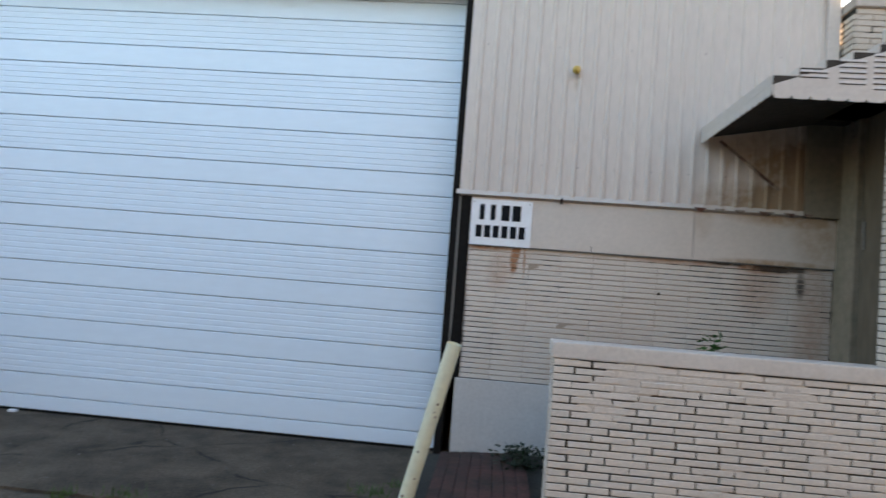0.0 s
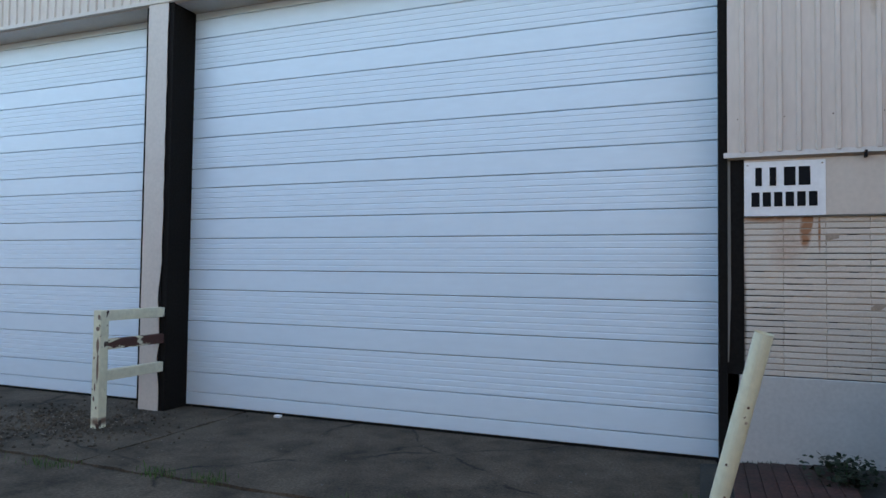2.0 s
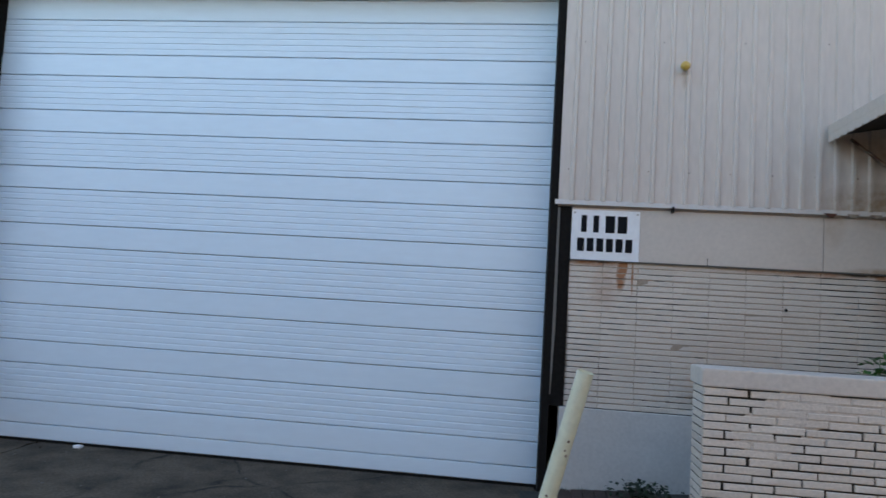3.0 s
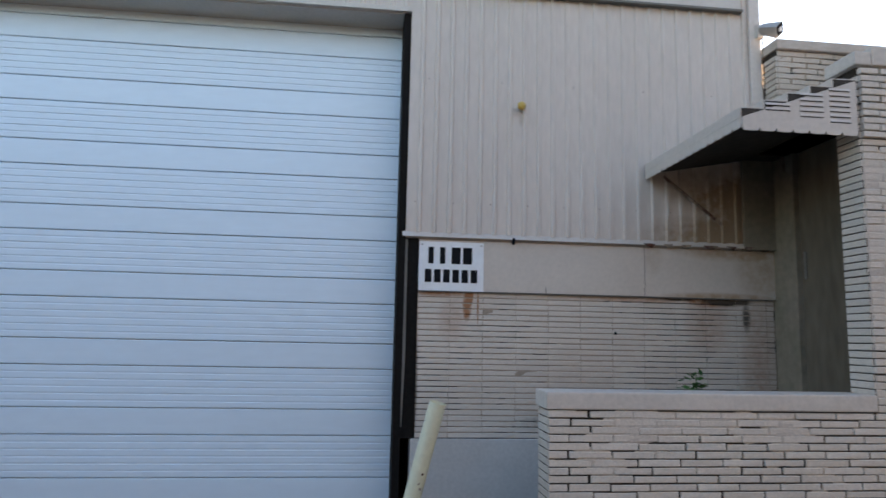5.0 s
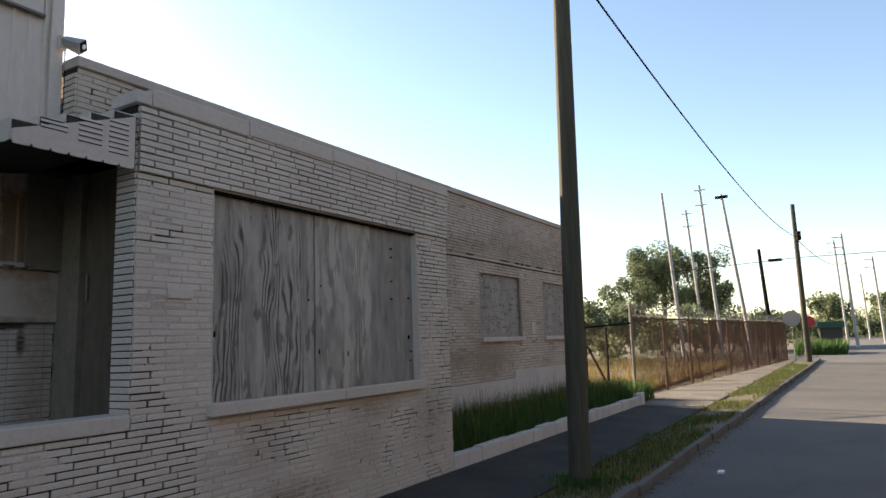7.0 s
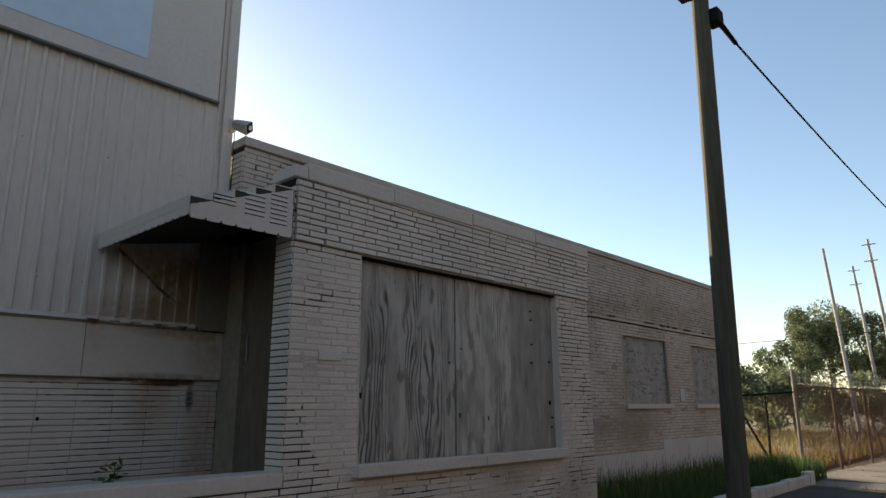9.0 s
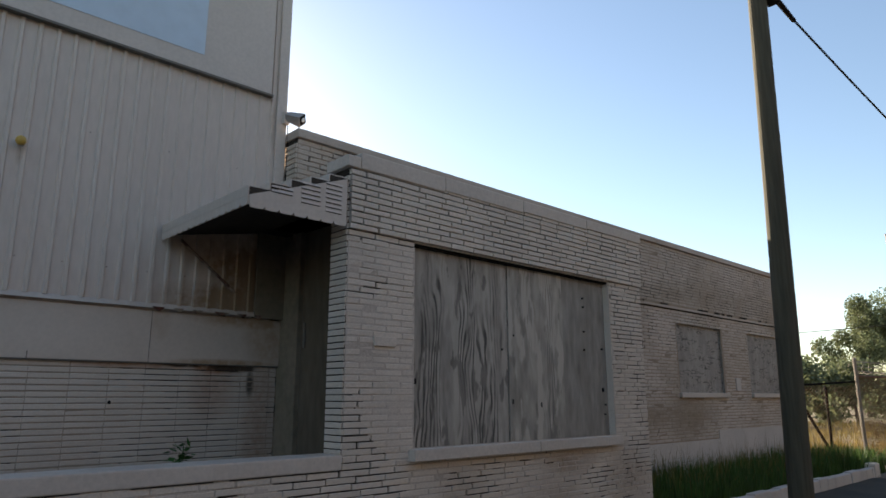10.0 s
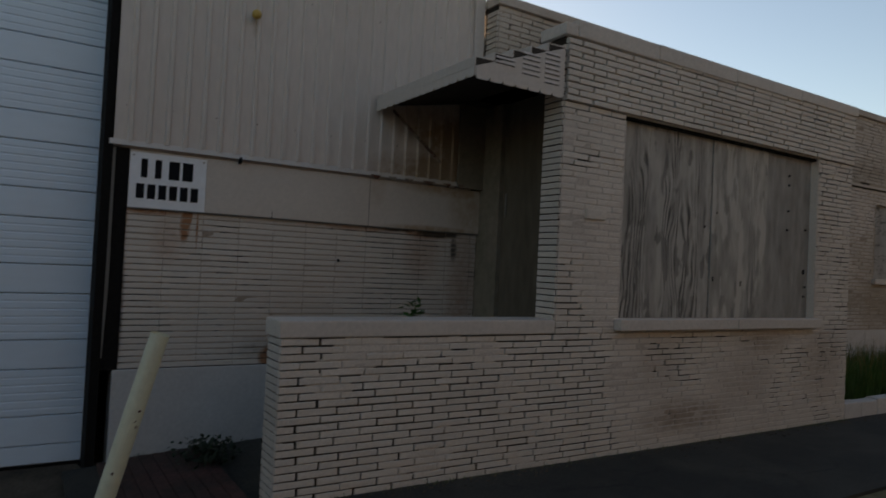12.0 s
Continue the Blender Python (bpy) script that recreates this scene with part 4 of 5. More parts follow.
def wire(name, pts, r, label, sag=0.0):
    """One hanging cable through the points: a single six-sided tube."""
    line = []
    for p, q in zip(pts, pts[1:]):
        p, q = Vector(p), Vector(q)
        for i in range(25):
            k = i / 24
            if i or not line:
                line.append(p.lerp(q, k) - Vector((0, 0, 4 * sag * k * (1 - k))))
    vs, fs = [], []
    for i, c in enumerate(line):
        d = (line[min(i + 1, len(line) - 1)] - line[max(i - 1, 0)]).normalized()
        u = d.cross(Vector((0, 0, 1))).normalized()
        w = u.cross(d)
        vs += [c + (u * math.cos(a * math.pi / 3) + w * math.sin(a * math.pi / 3)) * r for a in range(6)]
        if i:
            o = 6 * i
            fs += [(o - 6 + a, o - 6 + (a + 1) % 6, o + (a + 1) % 6, o + a) for a in range(6)]
    return tagged(raw(name, vs, fs, M["ink"]), label, "cable")


near = pole("utility_pole", (7.905, -3.475, GZ - 0.03), 9.4, 0.132, 0.096, (0.09, -0.18), M["wood"], "weathered brown timber utility pole in the verge")
part("clamp", boxed(7.96, 8.16, -3.82, -3.66, 6.58, 6.78, bevel=0.02), M["black"], near)
part("arm", boxed(7.74, 7.96, -3.62, -3.38, 6.98, 7.14, bevel=0.02), M["black"], near)
part("insulator", rod(bmesh.new(), (8.12, -3.74, 6.70), (8.72, -3.76, 6.595), 0.04, 0.03, 8), M["black"], near)
far = pole("utility_pole", (42.5, -4.1, GZ), 8.8, 0.16, 0.11, (0, 0), M["wood"], "timber utility pole at the far corner")
part("transformer", rod(bmesh.new(), (42.35, -4.25, 6.85), (42.35, -4.25, 7.35), 0.13, None, 10), M["black"], far)
wire("cable", [(8.70, -3.76, 6.60), (42.5, -4.1, 7.1)], 0.016, "black cable hung between two poles", 0.62)
wire("cable", [(60, 42, 7.4), (42.5, -4.1, 5.9), (44, -34, 7.0)], 0.02, "black span cable across the street", 0.4)
wire("cable", [(42.5, -4.1, 7.0), (80, -6.4, 8.6)], 0.02, "black cable running on along the street", 0.8)
box_on_wire = tagged(link_mesh("cable_box", boxed(42.2, 42.6, -3.3, -2.6, 5.78, 5.92, bevel=0.03), M["black"]), "black splice box hanging on the span cable", "cable box")

for d, az, h, r, mat, head in ((60, 78.2, 14.0, 0.17, "greypole", 0), (75, 79.8, 15.0, 0.17, "greypole", 1), (66, 81.05, 15.6, 0.17, "greypole", 1), (55, 83.2, 12.4, 0.16, "greypole", 2),
                               (52, 84.65, 7.6, 0.17, "black", 0), (80, 90.1, 11.6, 0.17, "greypole", 1), (110, 89.5, 14.5, 0.17, "greypole", 1), (96, 91.8, 10.4, 0.17, "greypole", 1), (140, 90.9, 11.5, 0.18, "greypole", 1)):
    px, py = d * math.sin(radians(az)), -6.4 + d * math.cos(radians(az))
    p = pole("utility_pole", (px, py, 0.0), h, r, r * 0.62, (0, 1.2 if head == 2 else 0.8 if az < 82 else 0.35), M[mat], "tall slender weathered pole beyond the lot", 10)
    tagged(p, group="poles beyond the lot")
    if head == 1:
        for k in (0.97, 0.88):
            part("crossarm", boxed(px - 0.06, px + 0.06, py + 0.25, py + 1.25, h * k - 0.035, h * k + 0.035), M["greypole"], p)
    if head == 2:
        part("bracket", boxed(px - 0.1, px + 0.1, py + 0.75, py + 1.65, h - 0.3, h - 0.1), M["black"], p)
        part("lamp_arm", rod(bmesh.new(), (px, py + 0.8, h * 0.66), (px - 0.4, py + 1.6, h * 0.69), 0.04, None, 6), M["greypole"], p)

# ---- grass ----
def blades(name, n, place, height, width, mat, label, seed, category="grass"):
    """Many bent blades of two faces each; place(rnd) gives x, y, z and a scale."""
    rnd = random.Random(seed)
    vs, fs = [], []
    for i in range(n):
        x, y, z, k = place(rnd)
        h, a, w = height * k * rnd.uniform(0.55, 1.15), rnd.uniform(0, 6.283), width * rnd.uniform(0.6, 1.2)
        lean = rnd.uniform(0.05, 0.5) * h
        dx, dy, lx, ly = math.cos(a) * w, math.sin(a) * w, -math.sin(a) * lean, math.cos(a) * lean
        o = len(vs)
        vs += [(x - dx, y - dy, z), (x + dx, y + dy, z), (x + dx * .8 + lx * .35, y + dy * .8 + ly * .35, z + h * .6), (x - dx * .8 + lx * .35, y - dy * .8 + ly * .35, z + h * .6), (x + lx, y + ly, z + h)]
        fs += [(o, o + 1, o + 2, o + 3), (o + 3, o + 2, o + 4)]
    return tagged(raw(name, vs, fs, mat), label, category, kind="stuff")


structure("planting_bed", boxed(XR, 17.1, YF + 0.15, YB - 0.015, 0.0, 0.24), M["soil"], "soil bed behind the low edging", "ground")
blades("grass_strip", 15000, lambda r: (r.uniform(XR + 0.03, 17.1), YF + 0.17 + (YB - YF - 0.22) * r.random(), 0.22, r.uniform(0.5, 1.15)), 0.56, 0.007, M["grass"], "tall green grass along the building foot", 1)
blades("grass_strip", 2600, lambda r: (r.uniform(17.1, 19.0), r.uniform(-1.6, -0.2), GZ - 0.02, 1.0), 0.55, 0.009, M["grass"], "green grass by the fence corner", 2)


def verge_spot(r):
    while True:
        x = r.uniform(5.5, 40)
        inner = -3.3 + 0.30 * noise.noise(Vector((x * 0.9, 3, 1))) + 0.12 * noise.noise(Vector((x * 4, 5, 1)))
        y = r.uniform(kerb_y(x) + 0.08, inner)
        if noise.noise(Vector((x * 0.55, y * 1.2, 4))) > -0.12 - (0.25 if x < 13 else 0) + r.uniform(-0.3, 0.3):
            return x, y, GZ - 0.03, r.uniform(0.3, 1.3)


blades("verge_grass", 11000, verge_spot, 0.085, 0.006, M["drygrass"], "short dry grass in the verge", 3)
blades("verge_grass", 15000, verge_spot, 0.10, 0.005, M["grass"], "short green grass in the verge", 5)


blades("verge_grass", 900, lambda r: (7.9 + r.gauss(0, 0.16), -3.48 + r.gauss(0, 0.16), GZ - 0.03, 1.0), 0.11, 0.006, M["grass"], "longer green grass round the pole foot", 17)
blades("seed_heads", 1300, lambda r: (r.uniform(XR + 0.1, 17.0), YF + 0.25 + (YB - YF - 0.35) * r.random(), 0.24, r.uniform(0.7, 1.15)), 0.78, 0.0035, M["drygrass"], "thin seeding stalks above the grass", 22)
blades("leaf_litter", 800, lambda r: (lambda x: (x, kerb_y(x) - 0.02 - abs(r.gauss(0, 0.07)), 0.002, r.random()))(r.uniform(7, 40)), 0.03, 0.018, M["drygrass"], "dry leaf litter along the gutter", 18, "litter")
blades("joint_grass", 1500, lambda r: (17.0 + 1.52 * r.randrange(20) + r.gauss(0, 0.03), r.uniform(-3.3, -1.3), GZ - 0.01, r.random()), 0.09, 0.006, M["drygrass"], "grass in the pavement joints", 19)


def lot_spot(r):
    while True:
        x, y = r.uniform(19.2, 49), 70 * r.random() ** 1.6
        if y > -0.8 - (x - 19) * 0.07 and noise.noise(Vector((x * 0.16, y * 0.16, 7))) > -0.2:
            return x, y - 0.6, GZ - 0.02, 0.6 + 0.8 * max(0, noise.noise(Vector((x * 0.5, y * 0.5, 3))))


blades("lot_weeds", 26000, lot_spot, 0.55, 0.012, M["drygrass"], "dry yellow weeds over the vacant lot", 6)
blades("lot_weeds", 6000, lambda r: (r.uniform(19, 60), 18 + 60 * r.random(), GZ - 0.1, 1.0), 1.0, 0.03, M["grass"], "green weeds at the back of the lot", 7)
blades("corner_weeds", 2500, lambda r: (57.5 + 6 * r.random(), -5.8 + 3.4 * r.random(), 0.0, 1.0), 1.1, 0.03, M["grass"], "rank green weeds past the crossing", 8)


def tufts(r):
    x, y, s = r.choice(((-4.3, -1.95, .25), (-3.8, -1.93, .22), (-2.6, -2.02, .14), (-2.2, -1.9, .2), (-0.45, -1.25, .22), (-0.25, -1.0, .2), (-0.4, -1.6, .2), (-6.0, -2.2, .35), (-5.3, -2.1, .3), (-1.2, -1.95, .3)))
    return x + r.gauss(0, s * 0.45), y + r.gauss(0, 0.06), -0.02, r.uniform(0.3, 1.2)


blades("crack_grass", 950, tufts, 0.075, 0.003, M["grass"], "small grass tufts in the concrete joints", 11)

blades("foot_moss", 1500, lambda r: (0.08 + 0.77 * r.random() ** 0.7, -0.05 - abs(r.gauss(0, 0.06)), 0.05, r.random()), 0.07, 0.007, M["darkweed"], "dark moss and weeds at the plinth foot", 15)
blades("foot_weeds", 700, lambda r: (r.uniform(0.9, 8), YF - 0.01 - abs(r.gauss(0, 0.03)), GZ - 0.01, 1.0), 0.035, 0.004, M["leaf"], "sparse dark weeds along the brick foot", 16)

# ---- fence round the lot ----
fence = thing("chain_fence", (19.3, -1.0, GZ), "rusty chain-link fence with barbed wire, brown with dead vines", "fence")
F0, F1, FH = Vector((19.3, -1.0, GZ - 0.05)), Vector((45.0, -2.85, GZ - 0.05)), 2.25
NP = 9
up = Vector((0, 0, 1))
for i in range(NP + 1):
    p = F0.lerp(F1, i / NP)
    part("fence_post", rod(bmesh.new(), p, p + up * (FH + (0.45 if i == 0 else 0.1)), 0.045 if i in (0, NP) else 0.035, None, 8), M["rustwire"] if i else M["galv"], fence)
    if i in (2, 5):
        part("brace_post", rod(bmesh.new(), p + Vector((1.5, -0.08, 0.05)), p + Vector((0.05, 0, FH - 0.3)), 0.025, None, 6), M["rustwire"], fence)
part("top_rail", rod(bmesh.new(), F0 + up * FH, F1 + up * FH, 0.028, None, 8), M["rustwire"], fence)


def mesh_between(a, b, height, pitch, t, parent):
    """Woven wire between two places: crossing diagonals, each a thin three-sided strand."""
    d = b - a
    L, e = d.length, d.normalized()
    side_ = Vector((e.y, -e.x, 0)) * t
    vs, fs = [], []
    s_ = -height
    while s_ < L:
        for flip in (0, 1):
            u0, u1 = max(0.0, s_), min(L, s_ + height)
            if u1 - u0 > 0.02:
                z0, z1 = u0 - s_, u1 - s_
                if flip:
                    z0, z1 = height - z0, height - z1
                p, q = a + e * u0 + up * z0, a + e * u1 + up * z1
                o = len(vs)
                w = up * t
                vs += [p - w, p + w, p + side_ * 2, q - w, q + w, q + side_ * 2]
                fs += [(o, o + 1, o + 4, o + 3), (o + 1, o + 2, o + 5, o + 4), (o + 2, o, o + 3, o + 5)]
        s_ += pitch
    return tagged(under(raw("wire_mesh", vs, fs, M["rustwire"]), parent), kind="stuff")


mesh_between(F0, F1, FH, 0.075, 0.0034, fence)
for k in (0.12, 0.24, 0.36):
    part("barbed_wire", rod(bmesh.new(), F0 + up * (FH + k) + Vector((0, 0.05, 0)), F1 + up * (FH + k * 0.8), 0.008, None, 4), M["galv"], fence)
vs, fs = [], []
for i in range(14 * 58):
    u, a = i / (14 * 58), i * 2 * math.pi / 14
    c = F0.lerp(F1, u) + up * (FH + 0.22) + Vector((0, math.cos(a) * 0.16, math.sin(a) * 0.16))
    vs += [c, c + up * 0.009, c + Vector((0, 0.009, 0))]
    if i:
        o = 3 * i
        fs += [(o - 3, o - 2, o + 1, o), (o - 2, o - 1, o + 2, o + 1)]
tagged(under(raw("wire_coil", vs, fs, M["galv"]), fence), kind="stuff")
blades("dead_vines", 900, lambda r: (lambda u: (F0.x + (F1.x - F0.x) * u + r.gauss(0, .05), F0.y + (F1.y - F0.y) * u + r.uniform(0.03, 0.2), GZ + r.random() ** 1.4 * 1.7, 1.0))(0.1 + 0.9 * r.random()), 0.5, 0.009, M["rustwire"], "brown dead vines hanging on the fence", 13, "vine")
side_fence = thing("gate_frame", (18.3, 0.2, GZ), "dark steel gate posts with a leaning brace", "gate")
for x, y, h in ((17.7, 0.25, 2.1), (18.2, 0.0, 2.3), (18.65, -0.45, 2.1), (18.0, 1.2, 1.9)):
    part("gate_post", rod(bmesh.new(), (x, y, 0), (x + 0.03, y, h), 0.035, None, 8), M["black"], side_fence)
part("gate_brace", rod(bmesh.new(), (19.0, -0.5, 0.1), (18.2, 0.0, 1.7), 0.035, None, 8), M["black"], side_fence)
part("gate_rail", rod(bmesh.new(), (17.7, 0.25, 2.08), (19.3, -1.0, 2.2), 0.025, None, 8), M["black"], side_fence)
mesh_between(Vector((17.7, 0.25, 0.1)), Vector((19.3, -1.0, 0.1)), 2.0, 0.085, 0.0035, side_fence)

# ---- trees ----
def tree(at, height, spread, seed, leaves, label, leaf=0.36, low=0.5):
    rnd = random.Random(seed)
    t = thing("tree", at, label, "tree")
    base = Vector(at)
    bm = bmesh.new()
    top = base + Vector((rnd.uniform(-.4, .4), rnd.uniform(-.4, .4), height * 0.55))
    rod(bm, base - up * 0.2, top, height * 0.03, height * 0.016, 10)
    tips = []
    for i in range(11):
        s0 = base.lerp(top, rnd.uniform(low * 0.9, 1.0))
        a, r = rnd.uniform(0, 6.283), spread * rnd.uniform(0.35, 0.95)
        e = base + Vector((math.cos(a) * r, math.sin(a) * r, height * rnd.uniform(low, 0.95)))
        rod(bm, s0, e, height * 0.010, height * 0.003, 6)
        tips += [e, s0.lerp(e, 0.7)]
    part("trunk", bm, M["bark"], t)
    vs, fs = [], []
    blobs = [(p, spread * rnd.uniform(0.22, 0.42)) for p in tips] + [(top + up * height * 0.3, spread * 0.35), (top, spread * 0.45)]
    for i in range(leaves):
        c, r = rnd.choice(blobs)
        v = Vector((rnd.gauss(0, 1), rnd.gauss(0, 1), rnd.gauss(0, 0.8))).normalized() * r * rnd.uniform(0.55, 1.1)
        p = c + v
        u = Vector((rnd.gauss(0, 1), rnd.gauss(0, 1), rnd.gauss(0, 1))).normalized() * leaf * rnd.uniform(.5, 1.2)
        w = u.cross(Vector((rnd.gauss(0, 1), rnd.gauss(0, 1), rnd.gauss(0, 1)))).normalized() * leaf * 0.5
        o = len(vs)
        vs += [p - u * .5, p + w * .6, p + u * .6, p - w * .6]
        fs.append((o, o + 1, o + 2, o + 3))
    under(raw("crown", vs, fs, M["leaf"]), t)
    return t


def along(d, az):
    return d * math.sin(radians(az)), -6.4 + d * math.cos(radians(az)), 0.0


for d, az, h, sp, n in ((82, 75.0, 12.0, 4.2, 13000), (86, 77.0, 11.8, 3.6, 9000), (90, 79.7, 12.6, 3.6, 10000), (92, 80.8, 8.6, 2.8, 5500), (86, 72.4, 6.0, 2.8, 3000), (80, 70.4, 5.4, 2.6, 3000),
                        (150, 84.6, 5.5, 5, 2500), (150, 88.3, 9, 4, 2500), (165, 86.2, 5, 6, 2500), (170, 92.2, 9, 5, 2500), (180, 90.6, 5, 7, 2500)):
    tree(along(d, az), h, sp, int(d * 10 + az), n, "broad green tree beyond the vacant lot" if d < 120 else "distant hazy green tree past the crossing", 0.30 if d < 120 else 0.6)["group"] = "trees beyond the lot" if d < 120 else "distant trees"
for d, az, h, sp in ((46, 70.2, 4.2, 2.4), (52, 72.4, 4.6, 2.6), (60, 74.2, 4.4, 2.6), (44, 67.5, 4.0, 2.2), (70, 76.5, 4.6, 3), (72, 79.0, 4.4, 3), (75, 81.8, 4.6, 3), (80, 83.8, 4.2, 3)):
    tree(along(d, az), h, sp, int(d * 7 + az), 3000, "dark bushy young tree at the back of the lot", 0.34, 0.12)["group"] = "young trees at the lot"
blades("far_woods", 9000, lambda r: (lambda d, a: (d * math.cos(a), -6 + d * math.sin(a), r.random() ** 1.3 * (3 + 2 * noise.noise(Vector((a * 30, 1, 1)))), 1.0))(r.uniform(170, 260), r.uniform(-0.25, 1.5)), 2.2, 1.0, M["leaf"], "low distant woods along the horizon", 21, "woods")

# ---- street things at the far corner ----
stop = thing("stop_sign", (47.2, -4.0, GZ), "red octagonal stop sign on a thin post", "road sign")
part("post", rod(bmesh.new(), (47.2, -4.0, -0.1), (47.2, -4.0, 2.7), 0.03, None, 8), M["galv"], stop)
part("plate", rod(bmesh.new(), (47.17, -4.0, 2.35), (47.15, -4.0, 2.35), 0.4, None, 8), M["red"], stop)
disc = thing("round_sign", (44.0, -3.35, GZ), "round pale road sign on a thin post", "road sign")
part("post", rod(bmesh.new(), (44.0, -3.35, 0), (44.0, -3.35, 2.9), 0.03, None, 8), M["galv"], disc)
part("plate", rod(bmesh.new(), (43.96, -3.35, 2.55), (43.94, -3.35, 2.55), 0.46, None, 24), M["greypole"], disc)
hyd = thing("fire_hydrant", (43.6, -4.02, GZ), "small white fire hydrant by the kerb", "hydrant")
part("barrel", rod(bmesh.new(), (43.6, -4.02, 0.1), (43.6, -4.02, 0.75), 0.11, 0.10, 14), M["hydrant"], hyd)
bm = bmesh.new()
bmesh.ops.create_uvsphere(bm, u_segments=12, v_segments=8, radius=0.12, matrix=Matrix.Translation((43.6, -4.02, 0.78)))
part("bonnet", bm, M["hydrant"], hyd)
part("nozzle", rod(bmesh.new(), (43.6, -4.2, 0.55), (43.6, -3.84, 0.55), 0.05, None, 10), M["hydrant"], hyd)
# Shed-shaped block put where a small green sign stands.
shed = thing("shed", along(72, 88.6), "small green block for a green sign beyond the crossing", "shed")
sx, sy, _ = along(72, 88.6)
part("body", boxed(sx, sx + 2.4, sy - 0.8, sy + 1.0, 0, 2.0), M["opposite"], shed)
part("roof", boxed(sx - 0.2, sx + 2.6, sy - 1.0, sy + 1.2, 2.0, 2.6, bevel=0.05), M["green"], shed)

# ---- kerb, edging and litter ----
kerb = structure("kerb", boxed(0.9, 0.91, -4.0, -3.9, -0.3, 0.0), M["kerb"], "worn concrete kerb in separate lengths", "kerb")
kr, kx = random.Random(8), 0.92
while kx < 47.5:
    L_ = kr.choice((1.2, 1.5, 1.8)) if kx > 6 else 3.0
    dz, dy = kr.uniform(-0.022, 0.012), kr.uniform(-0.02, 0.02)
    ky = kerb_y(kx + L_ / 2) + dy
    part("kerb_stone", boxed(kx, kx + L_ - kr.choice((0.012, 0.02, 0.05)), ky, ky + 0.16, -0.25, GZ - 0.02 + dz, bevel=0.022), M["kerb"], kerb)
    kx += L_
edging = structure("planter_wall", boxed(XR + 0.02, 17.1, YF + 0.02, YF + 0.14, 0.0, 0.30), M["whitewash"], "low whitewashed block edging of the grass strip", "wall")
ex, er = XR + 0.01, random.Random(9)
while ex < 17.0:
    L_ = min(er.choice((0.4, 0.4, 0.6)), 17.1 - ex)
    part("block", boxed(ex, ex + L_ - 0.005, YF + er.uniform(-0.008, 0.008), YF + 0.16, 0.05, 0.345 + er.uniform(-0.02, 0.012), bevel=0.02), M["whitewash"], edging)
    ex += L_
rub = tagged(link_mesh("rubble", boxed(17.12, 17.45, YF - 0.02, YF + 0.2, 0.05, 0.42, bevel=0.04), M["whitewash"]), "broken whitewashed block at the end of the edging", "rubble")
tagged(link_mesh("litter", boxed(9.65, 9.8, -4.78, -4.70, 0.0, 0.03, bevel=0.008), M["white"]), "crumpled white cup on the asphalt", "litter")

far_walk = structure("pavement_far_end", boxed(17.0, 47.5, -3.3, -1.0, -0.3, GZ - 0.03), M["soil"], "pale concrete slab pavement along the fence", "pavement")
wr = random.Random(14)
for k in range(20):
    x0 = 17.02 + 1.52 * k
    ya = -1.05 - 0.072 * max(0, x0 - 19.3) - 0.15
    part("slab", boxed(x0, x0 + 1.5, -3.28, min(ya, -1.2), -0.1, GZ + wr.uniform(-0.012, 0.012), bevel=0.012), M["slab"], far_walk)

tagged(link_mesh("litter", boxed(-4.72, -4.64, 0.20, 0.26, -0.02, 0.008, bevel=0.008), M["white"]), "scrap of white paper at the door foot", "litter")
# apron slabs with open joints
slabs = [(-14.0, -2.62, -3.93, -1.98), (-2.56, -0.30, -3.93, -2.06), (-14.0, -5.2, -1.93, 0.36), (-5.17, -0.12, -1.93, 0.36)]
for x0, x1, y0, y1 in slabs:
    rnd = random.Random(int(x0 * 100 + y1 * 10))
    bm = bmesh.new()
    ring = []
    for (ax, ay), (bx, by) in zip(((x0, y0), (x1, y0), (x1, y1), (x0, y1)), ((x1, y0), (x1, y1), (x0, y1), (x0, y0))):
        n = max(2, int(math.hypot(bx - ax, by - ay) / 0.14))
        for i in range(n):
            k = i / n
            ring.append((ax + (bx - ax) * k + rnd.gauss(0, 0.012), ay + (by - ay) * k + (rnd.gauss(0, 0.018) if y1 < 0 or ay == by == y0 else 0)))
    prism(bm, ring, "z", -0.1, -0.02 if y0 > -2.5 else -0.03)
    structure("apron_slab", bm, M["apron"], "cracked stained concrete slab before the doors", "ground")


def scatter(name, n, place, size, mat, label, seed):
    """Loose small stones, each a squashed six-cornered lump."""
    rnd = random.Random(seed)
    vs, fs = [], []
    for _ in range(n):
        x, y, z = place(rnd)
        s = size * rnd.uniform(0.4, 1.4)
        o = len(vs)
        for dx, dy, dz in ((1, 0, 0), (0, 1, 0), (-1, 0, 0), (0, -1, 0), (0, 0, .6), (0, 0, -.4)):
            vs.append((x + dx * s * rnd.uniform(.6, 1.2), y + dy * s * rnd.uniform(.6, 1.2), z + dz * s))
        for i in range(4):
            fs += [(o + i, o + (i + 1) % 4, o + 4), (o + (i + 1) % 4, o + i, o + 5)]
    return tagged(raw(name, vs, fs, mat), label, "gravel", kind="stuff")


scatter("gravel", 700, lambda r: (r.gauss(-6.6, 0.6), r.gauss(-0.9, 0.45), -0.012), 0.022, M["apron"], "loose grey gravel by the column", 31)
scatter("gravel", 420, lambda r: (r.gauss(-6.5, 0.75), r.gauss(-1.0, 0.5), -0.012), 0.014, M["slab"], "pale chips of concrete by the column", 32)
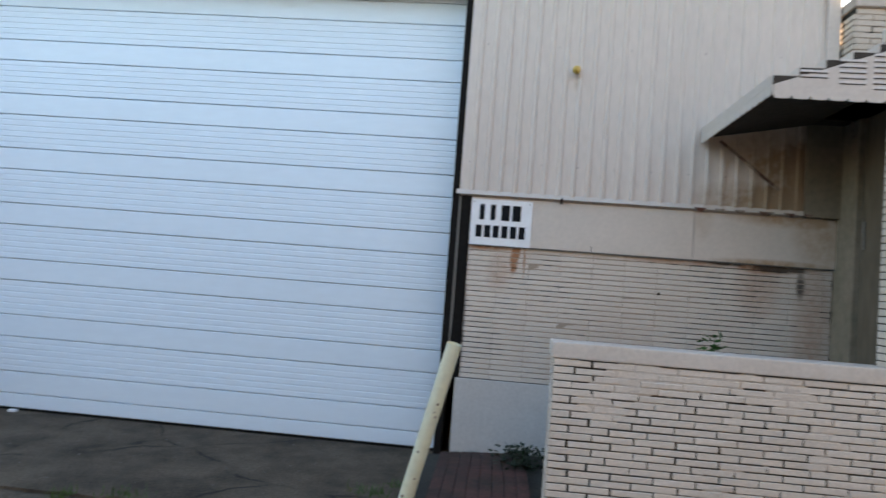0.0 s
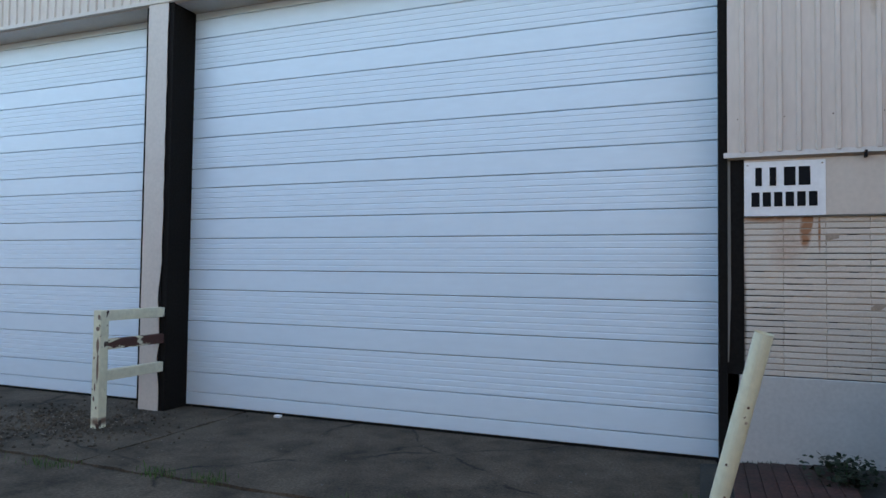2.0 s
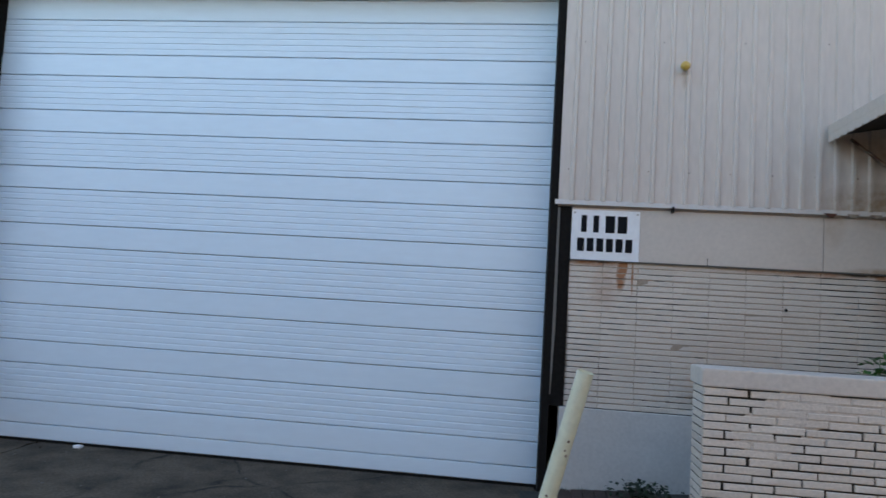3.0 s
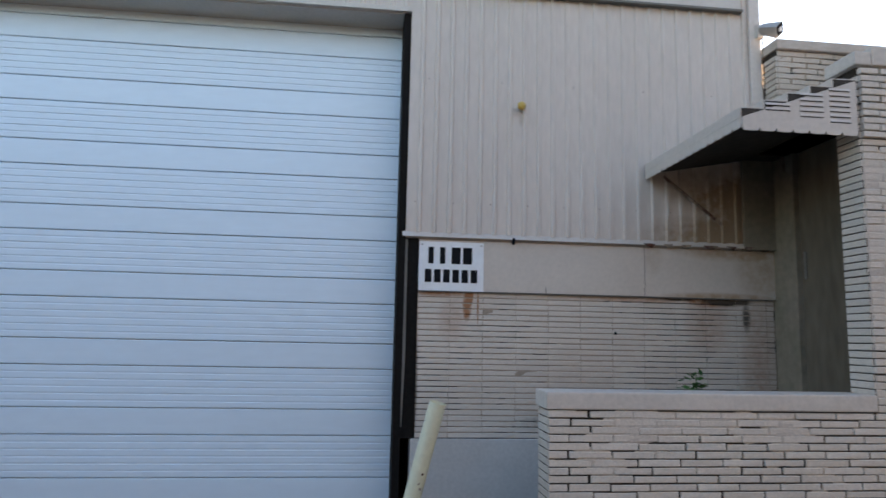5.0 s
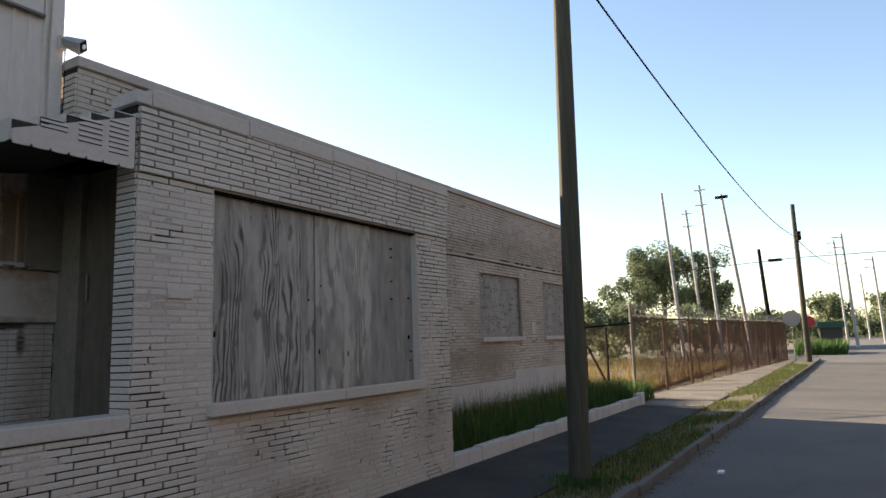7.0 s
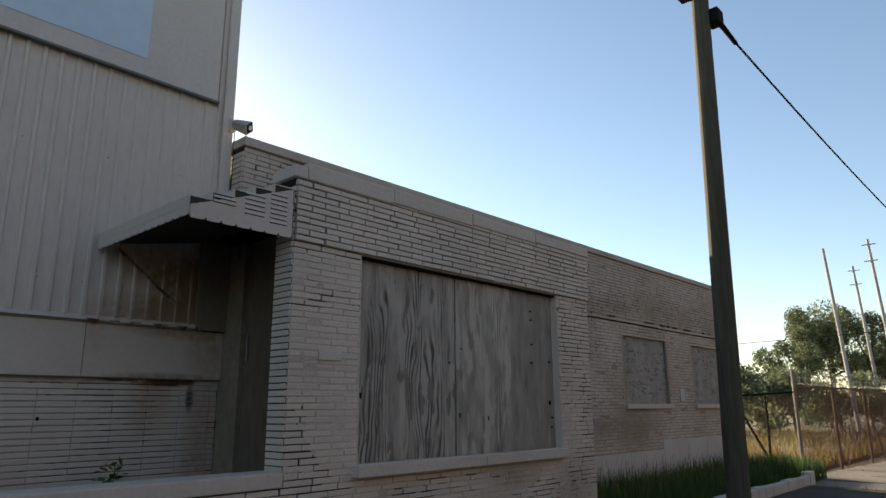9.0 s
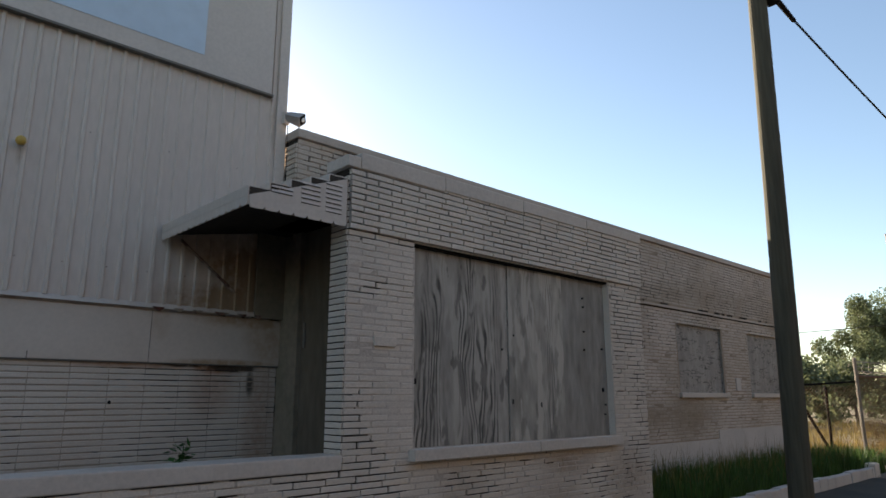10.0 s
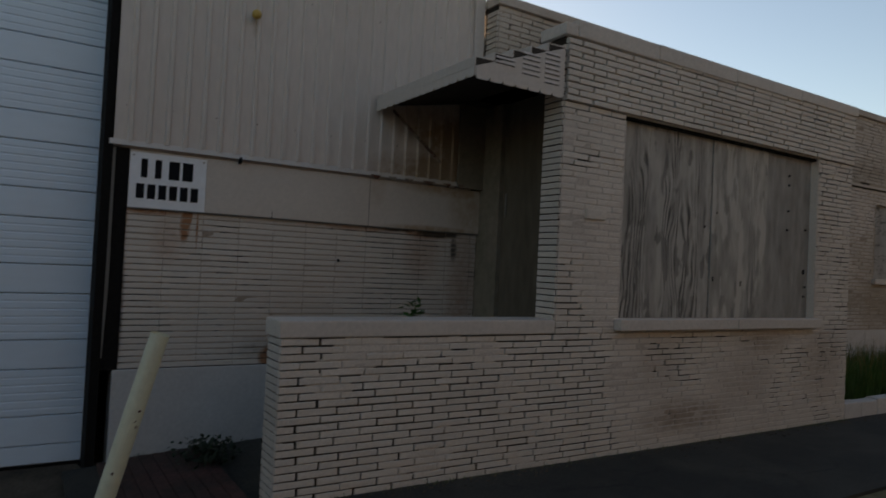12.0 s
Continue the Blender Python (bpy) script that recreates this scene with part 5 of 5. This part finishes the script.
scatter("gravel", 90, lambda r: (r.uniform(-5, -0.3), r.uniform(-2.0, 0.2), -0.016), 0.009, M["kerb"], "pale chips scattered on the apron", 33)
scatter("gravel", 260, lambda r: (lambda x: (x, kerb_y(x) - 0.05 - abs(r.gauss(0, 0.12)), 0.0))(r.uniform(6, 16)), 0.022, M["kerb"], "grit along the gutter", 34)
scatter("gravel", 500, lambda r: (r.uniform(1.2, 12), YF - abs(r.gauss(0, 0.10)), GZ), 0.014, M["apron"], "dark grit along the wall foot", 35)

# paver pad beside the door
pad = structure("paver_pad", boxed(-0.12, 0.84, -1.7, -0.04, 0.0, 0.02), M["mortar"], "dark red brick paver pad beside the door", "pavement")
for i in range(8):
    for j in range(9):
        bm_key = "paver"
        if bm_key not in BRICKS:
            b_ = boxed(0, 0.196, 0, 0.096, -0.05, 0, bevel=0.004)
            me = bpy.data.meshes.new("paver")
            b_.to_mesh(me)
            b_.free()
            me.materials.append(M["paver"])
            BRICKS[bm_key] = me
        if -1.7 + 0.2 * j + 0.196 > -0.03:
            continue
        ob = new("paver", BRICKS[bm_key])
        x_ = -0.02 + 0.1 * i
        ob.matrix_basis = pose(x_ + 0.1, -1.7 + 0.2 * j, 0.062 + 0.071 * (x_ + 0.25) + random.uniform(-.003, .003), 0, -4, 90)
        under(ob, pad)

# ---- bricks, last ----
R = random.Random(77)
PITCH = 0.0535
lay(stack_wall, courses(0.085, 3.59, 0.805, 2.125, 0.0508, 0.311, R, stack=True), 0.0, M["stack_brick"], lambda x, z: x < 3.3, R, flat=True)
bonded = courses(0.865, XR, 0.03, 1.2425, PITCH, 0.30, R)
lay(low, [b_ for b_ in bonded if b_[0] < 3.15], YF, M["brick"], lambda x, z: True, R)
lay(front, [b_ for b_ in bonded if b_[0] >= 3.15], YF, M["brick"], lambda x, z: x < 4.2, R)
rows = cut(courses(3.245, XR, 1.2425, 3.24, PITCH, 0.30, R), WIN)
lay(front, rows, YF, M["brick"], lambda x, z: x < 4.2, R)
lay(front, courses(3.245, XR, 3.24, TOPF + 0.05, PITCH, 0.30, R), YF - 0.026, M["brick"], lambda x, z: x < 4.8, R)
for k in range(23):
    p_ = 1.2125 / 23
    brick(low, 0.862, YF + 0.28, 0.03 + p_ * k, 0.276 if k % 2 else 0.268, round(p_ - 0.009, 4), M["brick"], -90, R)
for k in range(46):
    p_ = (3.24 - 1.2425) / 37
    brick(front, 3.228, YF + 0.25, 1.2425 + p_ * k, 0.242 if k % 2 else 0.235, round(p_ - 0.009, 4), M["brick"], -90, R)
main_rows = courses(3.56, 17.3, 3.5, TOPB, 0.058, 0.30, R)
main_rows += cut(cut(courses(XR, 17.3, 1.06, 3.395, 0.058, 0.30, R), W2), W3)
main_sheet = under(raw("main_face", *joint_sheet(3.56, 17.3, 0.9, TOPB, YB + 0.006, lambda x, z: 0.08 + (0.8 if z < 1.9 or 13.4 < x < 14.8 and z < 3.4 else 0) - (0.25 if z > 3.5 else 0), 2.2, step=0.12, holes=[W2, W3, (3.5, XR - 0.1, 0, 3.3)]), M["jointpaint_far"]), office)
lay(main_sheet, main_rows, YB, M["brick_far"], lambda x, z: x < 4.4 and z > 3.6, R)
z = 3.6
while z < TOPB - 0.05:
    brick(main_sheet, 3.538, YB + 0.26, z, 0.25, 0.049, M["brick_far"], -90, R)
    z += 0.058
